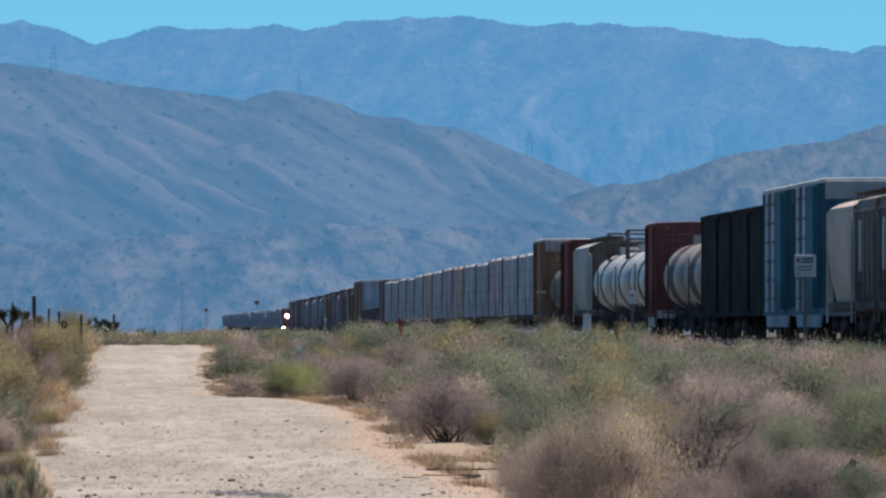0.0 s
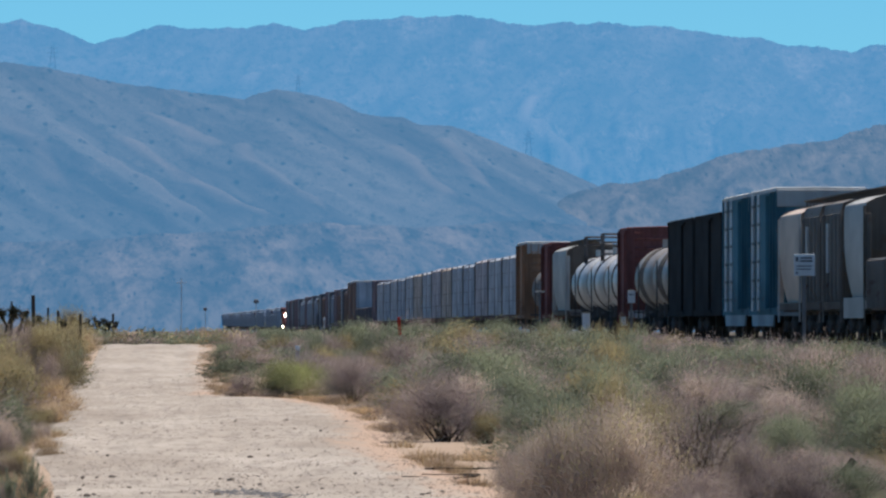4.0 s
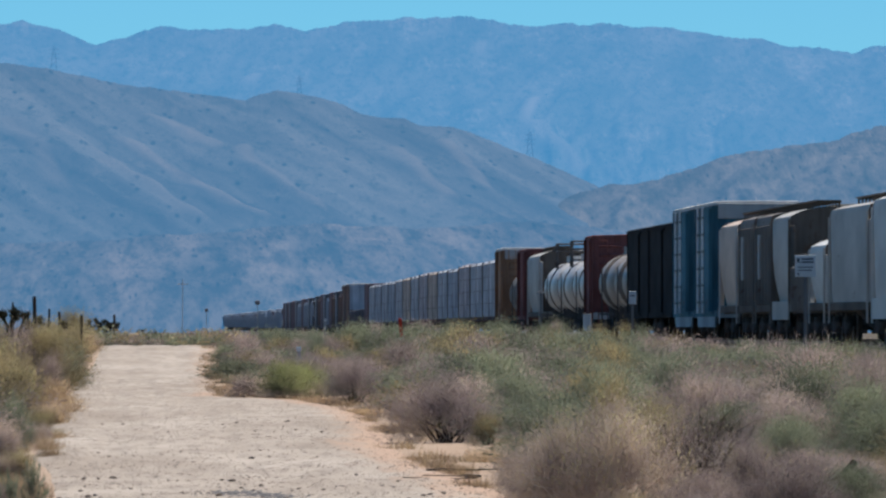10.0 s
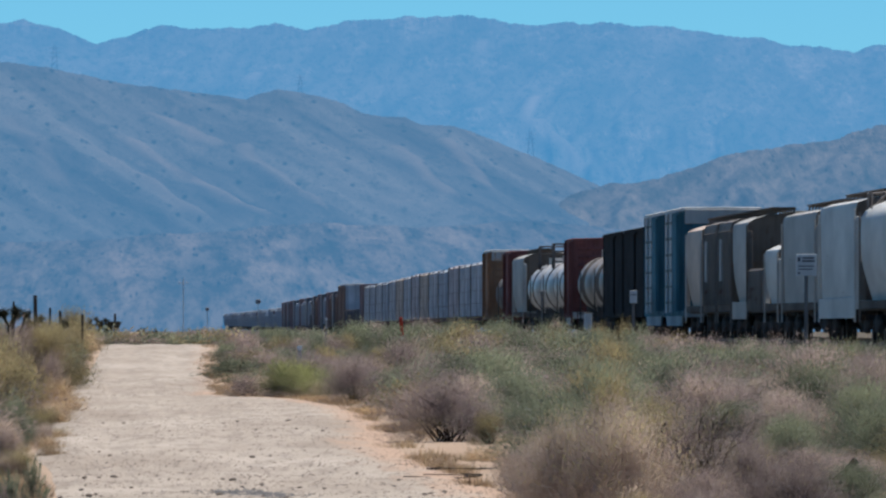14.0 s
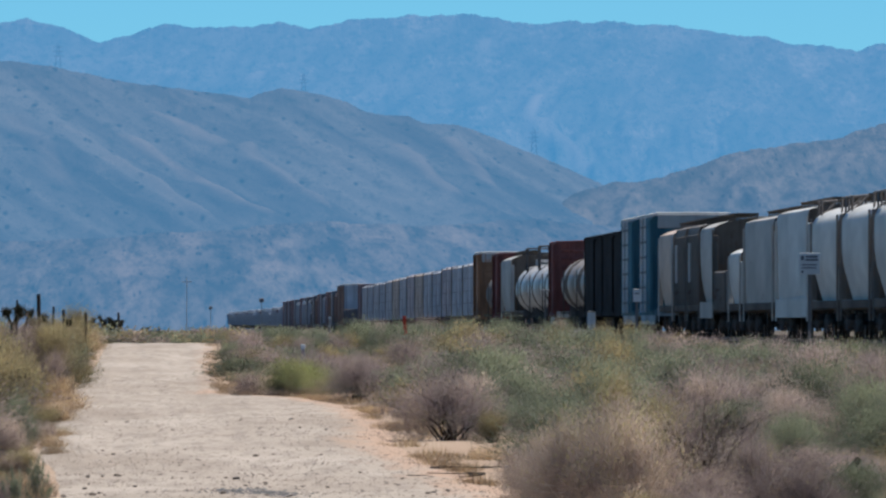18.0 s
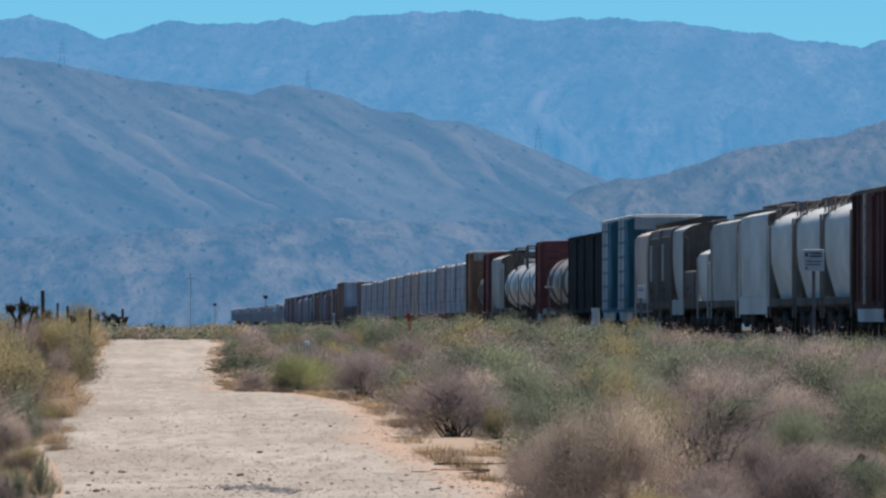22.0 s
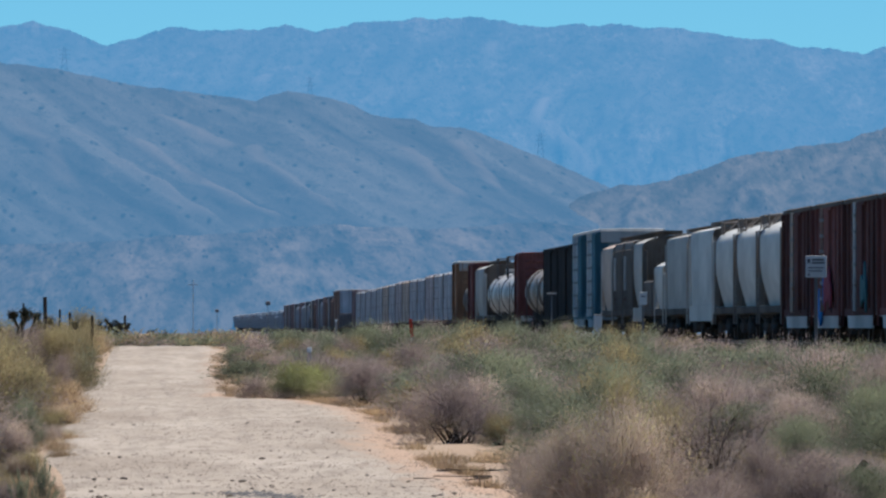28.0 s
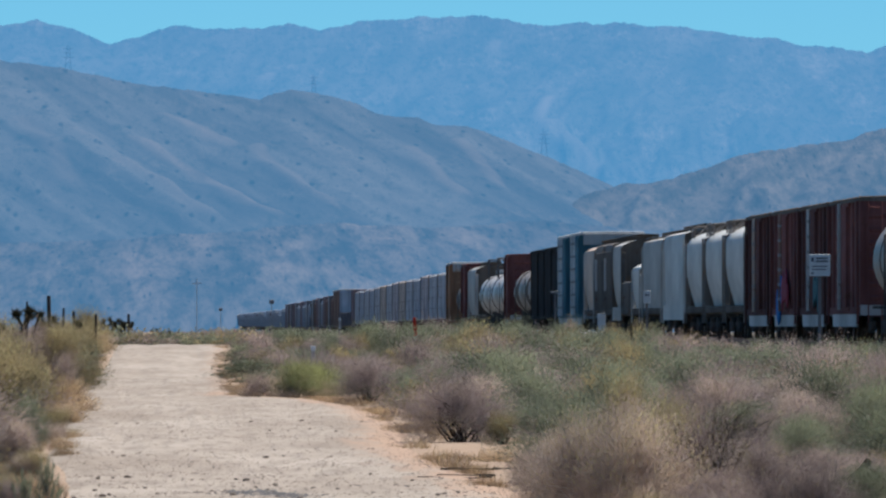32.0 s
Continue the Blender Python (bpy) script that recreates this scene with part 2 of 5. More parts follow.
M["dusty"] = paint("dusty_tank_paint", (0.40, 0.34, 0.29), 0.25, 0.25, gloss=0.3)
M["roof"] = paint("galvanised_roof", (0.55, 0.54, 0.52), 0.2, 0.45, 0.3, streak=0.3)
M["signwhite"] = paint("sign_white", (0.78, 0.78, 0.76), 0.02, 0.5, streak=0.3)
M["signpost"] = paint("dull_grey_steel_post", (0.20, 0.20, 0.20), 0.3, 0.7)
# Grey with the blue of distance haze put into its colour.
M["bluegrey"] = paint("haze_tinted_grey", (0.46, 0.47, 0.50), 0.2, 0.6)
M["signink"] = paint("sign_ink", (0.16, 0.16, 0.18), 0.0, 0.6)
M["markerred"] = paint("marker_red_plastic", (0.55, 0.06, 0.03), 0.0, 0.5, streak=0.4)
M["post"] = paint("weathered_dark_wood", (0.05, 0.04, 0.035), 0.1, 0.95)
M["galv"] = paint("grey_post", (0.42, 0.41, 0.39), 0.1, 0.6, streak=0.3)
M["graf_blue"] = paint("sprayed_blue", (0.03, 0.22, 0.62), 0.05, 0.5)
M["graf_red"] = paint("sprayed_red", (0.35, 0.06, 0.09), 0.05, 0.5)
M["graf_teal"] = paint("sprayed_teal", (0.08, 0.2, 0.22), 0.05, 0.5)
m, n, l, b = nodes("dark_glass")
b.inputs["Base Color"].default_value, b.inputs["Roughness"].default_value = (0.01, 0.012, 0.015, 1), 0.08
M["glass"] = m
m, n, l, b = nodes("lit_headlight")
b.inputs["Emission Color"].default_value, b.inputs["Emission Strength"].default_value = (1.0, 0.86, 0.72, 1), 70.0
M["lamp"] = m
# shrubs
M["twig"] = leafy("grey_dry_twigs", [(0.381, 0.296, 0.275), (0.534, 0.425, 0.396), (0.464, 0.355, 0.319)], 0.9)
M["darktwig"] = leafy("dark_branches", [(0.045, 0.035, 0.03), (0.10, 0.075, 0.06)], 0.9)
M["drybush"] = leafy("dry_pinkish_brush", [(0.52, 0.405, 0.35), (0.63, 0.498, 0.44), (0.565, 0.44, 0.39), (0.59, 0.472, 0.36)])
M["greybush"] = leafy("grey_brown_brush", [(0.329, 0.253, 0.243), (0.413, 0.324, 0.313), (0.363, 0.279, 0.268)])
M["sage"] = leafy("sage_green_brush", [(0.200, 0.224, 0.156), (0.258, 0.275, 0.200), (0.218, 0.245, 0.165), (0.275, 0.268, 0.200)])
M["olive"] = leafy("yellow_olive_brush", [(0.33, 0.265, 0.145), (0.41, 0.325, 0.18), (0.29, 0.235, 0.145), (0.37, 0.285, 0.18)])
M["green"] = leafy("fresh_green_brush", [(0.304, 0.328, 0.143), (0.363, 0.375, 0.176), (0.338, 0.318, 0.171)])
M["straw"] = leafy("orange_dry_grass", [(0.47, 0.32, 0.20), (0.55, 0.41, 0.275), (0.41, 0.27, 0.175)])
M["bleached"] = leafy("bleached_dead_twigs", [(0.60, 0.54, 0.50), (0.78, 0.72, 0.68)], 0.9)
M["yellowtip"] = leafy("yellow_blossom_tips", [(0.50, 0.43, 0.21), (0.56, 0.48, 0.26), (0.44, 0.40, 0.20)])
M["dark"] = leafy("dark_yucca", [(0.03, 0.03, 0.022), (0.06, 0.055, 0.035)])
# distance: hill and pylon colours, each with a haze glow mixed in
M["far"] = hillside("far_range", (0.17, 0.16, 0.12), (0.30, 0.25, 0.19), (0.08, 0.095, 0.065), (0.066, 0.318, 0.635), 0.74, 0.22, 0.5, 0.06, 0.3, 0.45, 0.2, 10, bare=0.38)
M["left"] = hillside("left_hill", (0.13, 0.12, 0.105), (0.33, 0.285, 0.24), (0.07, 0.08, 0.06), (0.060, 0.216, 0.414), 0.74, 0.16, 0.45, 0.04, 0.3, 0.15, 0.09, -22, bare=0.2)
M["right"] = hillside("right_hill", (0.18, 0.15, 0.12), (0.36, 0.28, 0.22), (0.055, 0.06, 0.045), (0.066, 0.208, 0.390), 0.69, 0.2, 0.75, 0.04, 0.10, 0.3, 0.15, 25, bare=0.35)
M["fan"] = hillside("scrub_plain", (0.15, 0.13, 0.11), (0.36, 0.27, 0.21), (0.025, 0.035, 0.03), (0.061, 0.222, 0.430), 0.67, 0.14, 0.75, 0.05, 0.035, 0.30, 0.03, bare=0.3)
# Pylon steel, nearly all of it the painted haze emission.
M["pylon"] = hillside("hazed_steel", (0.05, 0.05, 0.05), (0.07, 0.07, 0.07), (0.05, 0.05, 0.05), (0.075, 0.23, 0.43), 0.91)


# ---- mesh helpers ----
def part(name, bm, material, parent=None, label=""):
    """Links a bmesh (or a mesh) as one object, under a thing or at top level."""
    if isinstance(bm, bmesh.types.BMesh):
        me = bpy.data.meshes.new(name)
        bm.to_mesh(me)
        bm.free()
    else:
        me = bm
    if material and not me.materials:
        me.materials.append(material)
    ob = new(name, me)
    if parent:
        ob.parent = parent
    return tagged(ob, label)


def box(bm, x0, x1, y0, y1, z0, z1, bevel=0.0):
    r = bmesh.ops.create_cube(bm, size=1.0, matrix=Matrix.Translation(((x0 + x1) / 2, (y0 + y1) / 2, (z0 + z1) / 2)) @ Matrix.Diagonal((x1 - x0, y1 - y0, z1 - z0, 1)))
    if bevel:
        es = list({e for v in r["verts"] for e in v.link_edges})
        bmesh.ops.bevel(bm, geom=es, offset=bevel, segments=1, affect="EDGES")


def boxes(*args, bevel=0.0):
    bm = bmesh.new()
    for a in args:
        box(bm, *a, bevel=bevel)
    return bm


def rod(bm, p, q, r, seg=8, r2=None):
    p, q = Vector(p), Vector(q)
    m = Matrix.Translation((p + q) / 2) @ (q - p).to_track_quat("Z", "Y").to_matrix().to_4x4()
    bmesh.ops.create_cone(bm, cap_ends=True, segments=seg, radius1=r, radius2=r if r2 is None else r2, depth=(q - p).length, matrix=m)


def rods(*args, seg=6):
    bm = bmesh.new()
    for p, q, r in args:
        rod(bm, p, q, r, seg)
    return bm


def sheet(name, verts, faces, smooth=True, normals=None):
    me = bpy.data.meshes.new(name)
    verts, faces = np.asarray(verts, dtype=np.float32), np.asarray(faces, dtype=np.int32)
    k = faces.shape[1]
    me.vertices.add(len(verts))
    me.vertices.foreach_set("co", verts.ravel())
    me.loops.add(faces.size)
    me.loops.foreach_set("vertex_index", faces.ravel())
    me.polygons.add(len(faces))
    me.polygons.foreach_set("loop_start", np.arange(0, faces.size, k, dtype=np.int32))
    me.polygons.foreach_set("use_smooth", np.full(len(faces), smooth, dtype=bool))
    me.update(calc_edges=True)
    if normals is not None:
        me.normals_split_custom_set_from_vertices(np.asarray(normals, dtype=np.float32))
    return me


def grid(name, xs, ys, zfun):
    """A height sheet over rows ys and columns xs; xs may be a function of y."""
    V = []
    for y in ys:
        for x in (xs(y) if callable(xs) else xs):
            V.append((x, y, zfun(x, y)))
    w = len(V) // len(ys)
    i = np.arange((len(ys) - 1) * w).reshape(-1, w)[:, :-1].ravel()
    return sheet(name, V, np.stack([i, i + 1, i + 1 + w, i + w], 1))


def smooth(a, b, x):
    t = min(1.0, max(0.0, (x - a) / (b - a)))
    return t * t * (3 - 2 * t)


def along(knots, x):
    """Smooth curve through a few knots."""
    for (x0, y0), (x1, y1) in zip(knots, knots[1:]):
        if x <= x1:
            return y0 + (y1 - y0) * smooth(x0, x1, x) if x > x0 else y0
    return knots[-1][1]


# ---- plan: ground, road, tracks ----
TRACK, SIDING = 23.55, 28.0          # centre lines, x
DIP_FROM, DIP_TO, DIP = 500.0, 1650.0, 1.15


def rail_z(y):
    return 1.05 - DIP * smooth(DIP_FROM, DIP_TO, y)


ROLL = [(0, 0.0), (210, 0.0), (300, 0.15), (420, 0.72), (560, 0.35), (900, 0.0), (1650, -0.75)]


FIELD = [(0, 0.0), (210, 0.12), (420, 0.35), (900, 0.0), (1650, -0.75)]


def road_left(y):
    return along([(0, -1.0), (94, -0.8), (128, -1.3), (225, -1.65), (300, -1.45), (420, -1.3), (700, -1.2)], y)


def clear_right(y):
    """Where the brush begins beyond the sandy verge."""
    return along([(0, 4.3), (102, 3.65), (130, 3.5), (164, 4.15), (193, 4.3), (213, 3.9), (228, 2.05), (310, 2.4), (420, 3.15), (700, 3.0)], y)


def road_right(y):
    return clear_right(y)


def outside(x, y):
    """Metres beyond the road's edge; negative on the road."""
    return max(road_left(y) - x, x - road_right(y))


def road_mid(y):
    return along([(0, 0.9), (225, 0.35), (420, 0.95), (700, 0.9)], y)


def ground_z(x, y):
    off = outside(x, y)
    z = along(ROLL, y)
    z += (along(FIELD, y) - z) * smooth(4.5, 8.5, x)
    z += 0.10 * smooth(0.2, 2.4, off) + (0.06 * noise.noise((x * 0.3, y * 0.12, 1.0)) + 0.03 * noise.noise((x * 0.9, y * 0.5, 4.0))) * smooth(0.0, 1.2, off)
    bed = rail_z(y) - 0.75
    z += (bed - z) * smooth(9.0, 17.0, x) * (1 if y < 2000 else 0.5)
    return z - 0.05 * smooth(0.05, -0.6, off) * (1 if off < 0.05 else 0)


def fan_columns(y):
    w = max(60.0, y * 0.35)
    return [-w, -w * 0.5, -w * 0.22] + [-8 + i * 0.5 for i in range(0, 40)] + [12 + i for i in range(22)] + [34 + w * k for k in (0.1, 0.25, 0.55, 1.0)]


ys = [-400, -100, 0, 40] + [80 + 3.0 * i for i in range(60)] + [260 + 8 * i for i in range(45)] + [640, 700, 800, 900, 1050, 1250, 1500, 1800, 2200, 2700, 3400, 4200, 4950]
ground = part("ground", grid("ground", fan_columns, ys, ground_z), M["soil"])
def add_verge(ob, fun):
    """How far the edge cover (blown sand, litter) reaches, 0 to 1, at each vertex."""
    me = ob.data
    at = me.attributes.new("verge", "FLOAT", "POINT")
    at.data.foreach_set("value", [fun(v.co.x, v.co.y) for v in me.vertices])


add_verge(ground, lambda x, y: max(0.8 * smooth(-0.1, 0.45, road_left(y) - x), smooth(0.6, 2.6, x - clear_right(y))))
tagged(ground, "orange-tan sandy desert ground with scattered scrub", "ground", kind="structure")

rs = [40 + 1.25 * i for i in range(330)]


def road_columns(y):
    l_ = road_left(y) - 0.1 + 0.26 * noise.noise((0.0, y * 0.09, 3.0)) + 0.22 * noise.noise((0.0, y * 0.4, 5.0))
    r_ = road_right(y) + 0.1 + 0.26 * noise.noise((4.0, y * 0.08, 7.0)) + 0.30 * noise.noise((3.0, y * 0.4, 9.0))
    return [l_ + (r_ - l_) * i / 34 for i in range(35)]


def road_z(x, y):
    off = x - road_mid(y)
    edge = 1 - smooth(-0.5, 0.15, outside(x, y))
    ruts = -0.03 * (math.exp(-((off - 0.85) / 0.28) ** 2) + math.exp(-((off + 0.85) / 0.28) ** 2))
    lump = 0.009 * noise.noise((x * 1.3, y * 0.3, 0.0)) + 0.007 * noise.noise((x * 3, y * 1.6, 2.0))
    return along(ROLL, y) + 0.02 * edge + (ruts + lump) * edge + 0.004 - 0.03 * (1 - edge) + (ground_z(x, y) - along(ROLL, y)) * (1 - edge)


road = part("road", grid("road", road_columns, rs, road_z), M["road"])
add_verge(road, lambda x, y: max(0.25 * smooth(-0.3, 0.5, road_left(y) - x + 0.2), smooth(-1.7, 0.4, x - clear_right(y)) * (0.8 if y < 235 else 0.45)))
tagged(road, "pale dusty gravel track with worn wheel ruts", "dirt road", kind="structure")


def bed(name, xc):
    prof = [(-3.4, -0.85), (-1.9, -0.28), (-1.75, -0.22), (1.75, -0.22), (1.9, -0.28), (3.4, -0.85)]
    bys = [60 + 20 * i for i in range(160)]
    V = [(xc + px, y, rail_z(y) + pz) for y in bys for px, pz in prof]
    i = np.arange((len(bys) - 1) * 6).reshape(-1, 6)[:, :-1].ravel()
    ob = part(name, sheet(name, V, np.stack([i, i + 1, i + 7, i + 6], 1), False), M["ballast"])
    tagged(ob, "grey crushed-stone ballast under the railway track", "ballast", kind="structure")
    for side in (-0.72, 0.79):
        bm = bmesh.new()
        for y0, y1 in zip(bys, bys[1:]):
            box(bm, xc + side - 0.036, xc + side + 0.036, y0, y1, rail_z(y0) - 0.17, rail_z(y0))
        part("rail", bm, M["steel"], ob)
    V, F = [], []
    for k in range(900):
        y = 100 + 0.6 * k
        z = rail_z(y) - 0.17
        o = len(V)
        V += [(xc + sx * 1.3, y + sy * 0.115, z + sz) for sz in (-0.15, 0.0) for sx, sy in ((-1, -1), (1, -1), (1, 1), (-1, 1))]
        F += [(o + 4, o + 5, o + 6, o + 7), (o, o + 1, o + 5, o + 4), (o + 1, o + 2, o + 6, o + 5), (o + 2, o + 3, o + 7, o + 6), (o + 3, o, o + 4, o + 7)]
    tagged(part("ties", sheet("ties", V, F, False), M["tie"], ob), kind="stuff")
    return ob


bed("ballast_bed_main", TRACK)
bed("ballast_bed_siding", SIDING)


# ---- distance: three ranges of hills and a scrub-covered fan ----
def range_of_hills(name, crest, y_base, y_crest, mat, label, spur, seed, width, rough=0.02, ny=56, nx=800, belly=1.0, z_base=-2.0, shear=0.0, deep=1.0, spurs=()):
    x0, x1 = width
    xs = [x0 + (x1 - x0) * i / nx for i in range(nx + 1)]
    heights, edge = {}, {}
    for x in xs:
        h = along_linear(crest, x)
        heights[x] = h
        edge[x] = rough * (h + 25) * noise.fractal((x * 0.03, seed, 0.0), 0.55, 2.2, 7)
    k = max(1, int(45 * nx / (x1 - x0)))
    row = np.array([heights[x] for x in xs])
    row = np.convolve(np.pad(row, k, mode="edge"), np.hanning(2 * k + 1) / np.hanning(2 * k + 1).sum(), mode="valid")
    broad = dict(zip(xs, row))

    def on_spur(x, p, wide):
        """Single spurs that run down the slope, given as (x, share of the height)."""
        total = 0.0
        for knots, tall, broad_ in spurs:
            for (xa, pa), (xb, pb) in zip(knots, knots[1:]):
                if pb < p <= pa:
                    off = x - (xa + (xb - xa) * (pa - p) / (pa - pb)) + 2.5 * noise.noise((x * 0.05, p * 9, seed))
                    end = smooth(knots[0][1] + 0.001, knots[0][1] - 0.03, p) * smooth(knots[-1][1], knots[-1][1] + 0.05, p)
                    total += tall * end * math.exp(-(off / (wide * broad_ * (1.8 if off < 0 else 0.8))) ** 2)
        return total

    def z(x, y):
        u = (y - y_base) / (y_crest - y_base)
        h = broad[x] + (heights[x] - broad[x]) * min(1.0, u) ** 5 + edge[x] * min(1.0, u) ** 12
        if u >= 1:
            return z_base + (h - z_base) * max(0.0, 1 - (u - 1) * 4)
        wob = 60 * noise.noise((x * 0.006, y * 0.004, seed))
        q = x + wob + shear * u
        r = 1 - abs(noise.noise((q * spur, u * 0.9 + seed, seed)))
        r2 = 1 - abs(noise.noise((q * spur * 2.9, u * 2.2 + seed, seed + 4)))
        r3 = noise.noise((q * spur * 9, u * 14 + seed, seed + 7))
        cut = (0.85 - r) * 0.5 * deep + (0.85 - r2) * 0.24 * deep + r3 * 0.035
        p = u ** belly
        cut -= on_spur(x, p, 1.0)
        return z_base + (h - z_base) * max(0.0, p - cut * math.sin(math.pi * min(1, u)) * 0.8)
    ysr = [y_base + (y_crest - y_base) * i / ny for i in range(ny + 1)] + [y_crest + (y_crest - y_base) * 0.1]
    ob = part(name, grid(name, xs, ysr, z), mat)
    if spurs:                                            # bare, eroded crests of the spurs
        at = ob.data.attributes.new("ridge", "FLOAT", "POINT")
        at.data.foreach_set("value", [min(1.0, 30 * on_spur(x, max(0.0, min(1.0, (y - y_base) / (y_crest - y_base))) ** belly, 0.7)) for y in ysr for x in xs])
    return tagged(ob, label, "hills", kind="structure")


def along_linear(knots, x):
    if x <= knots[0][0]:
        return knots[0][1]
    for (x0, y0), (x1, y1) in zip(knots, knots[1:]):
        if x <= x1:
            return y0 + (y1 - y0) * (x - x0) / (x1 - x0)
    return knots[-1][1]


FAR_CREST = [(-130, 137.5), (-94, 145.4), (-62, 141.5), (-46, 140.7), (-36, 139.3), (-17, 132.5), (-1, 137.5), (13, 141.5), (28, 139.3), (46, 140.9), (66, 141.7), (78, 139.3), (100, 142.8), (120, 143.8), (133, 144.6), (149, 145.2), (170, 143.6), (189, 142.5), (213, 141.5), (218, 142.8), (242, 140.7), (265, 138.0), (284, 135.4), (295, 135.4), (305, 132.2), (318, 131.2), (337, 128.8), (345, 132.2), (352, 133.0), (387, 137.5), (427, 132.2)]
LEFT_CREST = [(-122, 114.3), (-76, 109.8), (-53, 107.1), (-42, 105.7), (-31, 103.4), (-8, 99.3), (15, 96.6), (28, 95.2), (38, 93.4), (45, 92.5), (51, 94.8), (58, 95.7), (74, 93.4), (83, 90.0), (92, 86.3), (101, 84.7), (109, 85.2), (115, 82.5), (129, 81.3), (140, 77.2), (152, 72.4), (163, 68.8), (174, 63.8), (188, 57.2), (202, 52.4), (231, 43.3), (266, 34.6), (334, 23.2)]
RIGHT_CREST = [(81, 33.8), (117, 40.5), (137, 45.4), (159, 50.0), (183, 55.6), (195, 56.9), (207, 59.2), (210, 60.9), (221, 63.2), (232, 66.9), (246, 70.7), (259, 72.0), (275, 74.7), (286, 77.8), (297, 80.9), (326, 87.2), (371, 91.6)]
FAN_CREST = [(-107, 28.6), (-67, 29.6), (-47, 30.2), (-21, 31.0), (7, 33.4), (33, 34.2), (43, 35.8), (57, 36.4), (73, 37.0), (89, 36.2), (105, 35.8), (119, 37.0), (133, 38.2), (153, 36.2), (193, 34.6), (267, 32.6), (334, 32.6)]
LEFT_SPURS = [([(-5.2, 0.90), (11.4, 0.87), (21.4, 0.83), (31.4, 0.77), (34.3, 0.73)], 0.030, 5), ([(41.9, 0.79), (45.5, 0.73), (55.9, 0.65), (67, 0.55), (73.9, 0.48)], 0.024, 5),
              ([(-7.1, 0.79), (3.1, 0.75), (16.1, 0.66), (23, 0.62), (36.5, 0.55), (54.4, 0.44)], 0.030, 5), ([(-17, 0.67), (6, 0.58), (20.4, 0.47), (34, 0.41)], 0.021, 6),
              ([(-43.6, 0.79), (-24.3, 0.75), (-13.8, 0.70), (-0.7, 0.62)], 0.018, 6), ([(102.3, 0.87), (110, 0.77), (117.5, 0.68), (126, 0.59)], 0.024, 5),
              ([(126.1, 0.95), (129.6, 0.87), (134.4, 0.78), (139.6, 0.68)], 0.024, 5), ([(-51.8, 0.81), (-40.1, 0.71), (-32, 0.61), (-24.1, 0.51)], 0.018, 7)]
FAR_SPURS = [([(185.3, 0.753), (181.6, 0.725), (177.6, 0.685), (173.2, 0.64)], 0.032, 4), ([(59.5, 0.853), (55.2, 0.825), (51.5, 0.806), (45.9, 0.78)], 0.028, 5),
             ([(177.9, 0.677), (185, 0.606), (192.2, 0.546), (201.3, 0.467)], 0.020, 6), ([(164.1, 0.951), (159.8, 0.897), (157.9, 0.856)], 0.020, 4)]
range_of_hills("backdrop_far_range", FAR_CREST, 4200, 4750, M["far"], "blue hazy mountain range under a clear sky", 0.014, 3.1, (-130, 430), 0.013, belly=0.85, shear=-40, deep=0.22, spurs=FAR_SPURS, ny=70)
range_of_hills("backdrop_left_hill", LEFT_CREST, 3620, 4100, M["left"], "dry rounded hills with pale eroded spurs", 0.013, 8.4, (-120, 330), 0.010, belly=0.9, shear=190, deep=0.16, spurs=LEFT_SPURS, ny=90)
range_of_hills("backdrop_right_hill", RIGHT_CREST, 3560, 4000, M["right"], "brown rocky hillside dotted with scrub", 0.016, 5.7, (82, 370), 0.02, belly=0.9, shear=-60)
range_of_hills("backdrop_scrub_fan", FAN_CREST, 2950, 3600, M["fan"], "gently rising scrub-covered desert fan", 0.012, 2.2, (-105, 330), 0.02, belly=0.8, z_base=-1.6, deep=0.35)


# ---- railway cars: local origin on the rail, middle of the car; -x faces the road ----
SHARED = {}


def shared(key, make):
    if key not in SHARED:
        bm = make()
        me = bpy.data.meshes.new(key)
        bm.to_mesh(me)
        bm.free()
        SHARED[key] = me
    return SHARED[key]


def bogie_frame():
    bm = bmesh.new()
    for s in (-1.08, 1.08):
        box(bm, s - 0.07, s + 0.07, -1.15, 1.15, 0.48, 0.66, 0.03)
        box(bm, s - 0.09, s + 0.09, -0.32, 0.32, 0.26, 0.82, 0.03)
        for y in (-0.88, 0.88):
            box(bm, s - 0.10, s + 0.10, y - 0.16, y + 0.16, 0.36, 0.66, 0.03)
    box(bm, -1.0, 1.0, -0.2, 0.2, 0.5, 0.85)
    for y in (-0.88, 0.88):
        rod(bm, (-0.75, y, 0.46), (0.75, y, 0.46), 0.07, 8)
    return bm


def wheel_mesh():
    bm = bmesh.new()
    rod(bm, (-0.06, 0, 0), (0.06, 0, 0), 0.46, 20)
    rod(bm, (-0.09, 0, 0), (-0.06, 0, 0), 0.49, 20)
    return bm


def bogies(car, half, detail=True):
    for s in (-1, 1):
        fr = part("bogie", shared("bogie", bogie_frame), M["under"], car)
        fr.location = (0, s * (half - 1.75), 0)
        if detail:
            for x in (-0.75, 0.75):
                for y in (-0.88, 0.88):
                    w = part("wheel", shared("wheel", wheel_mesh), M["steel"], fr)
                    w.location = (x, y, 0.46)


def couplers(car, half):
    for s in (-1, 1):
        bm = bmesh.new()
        y0, y1 = sorted((s * half, s * (half + 0.55)))
        box(bm, -0.13, 0.13, y0, y1, 0.72, 0.98, 0.03)
        box(bm, -0.2, 0.2, s * (half + 0.45) - 0.08, s * (half + 0.45) + 0.08, 0.66, 1.02, 0.03)
        part("coupler", bm, M["under"], car)


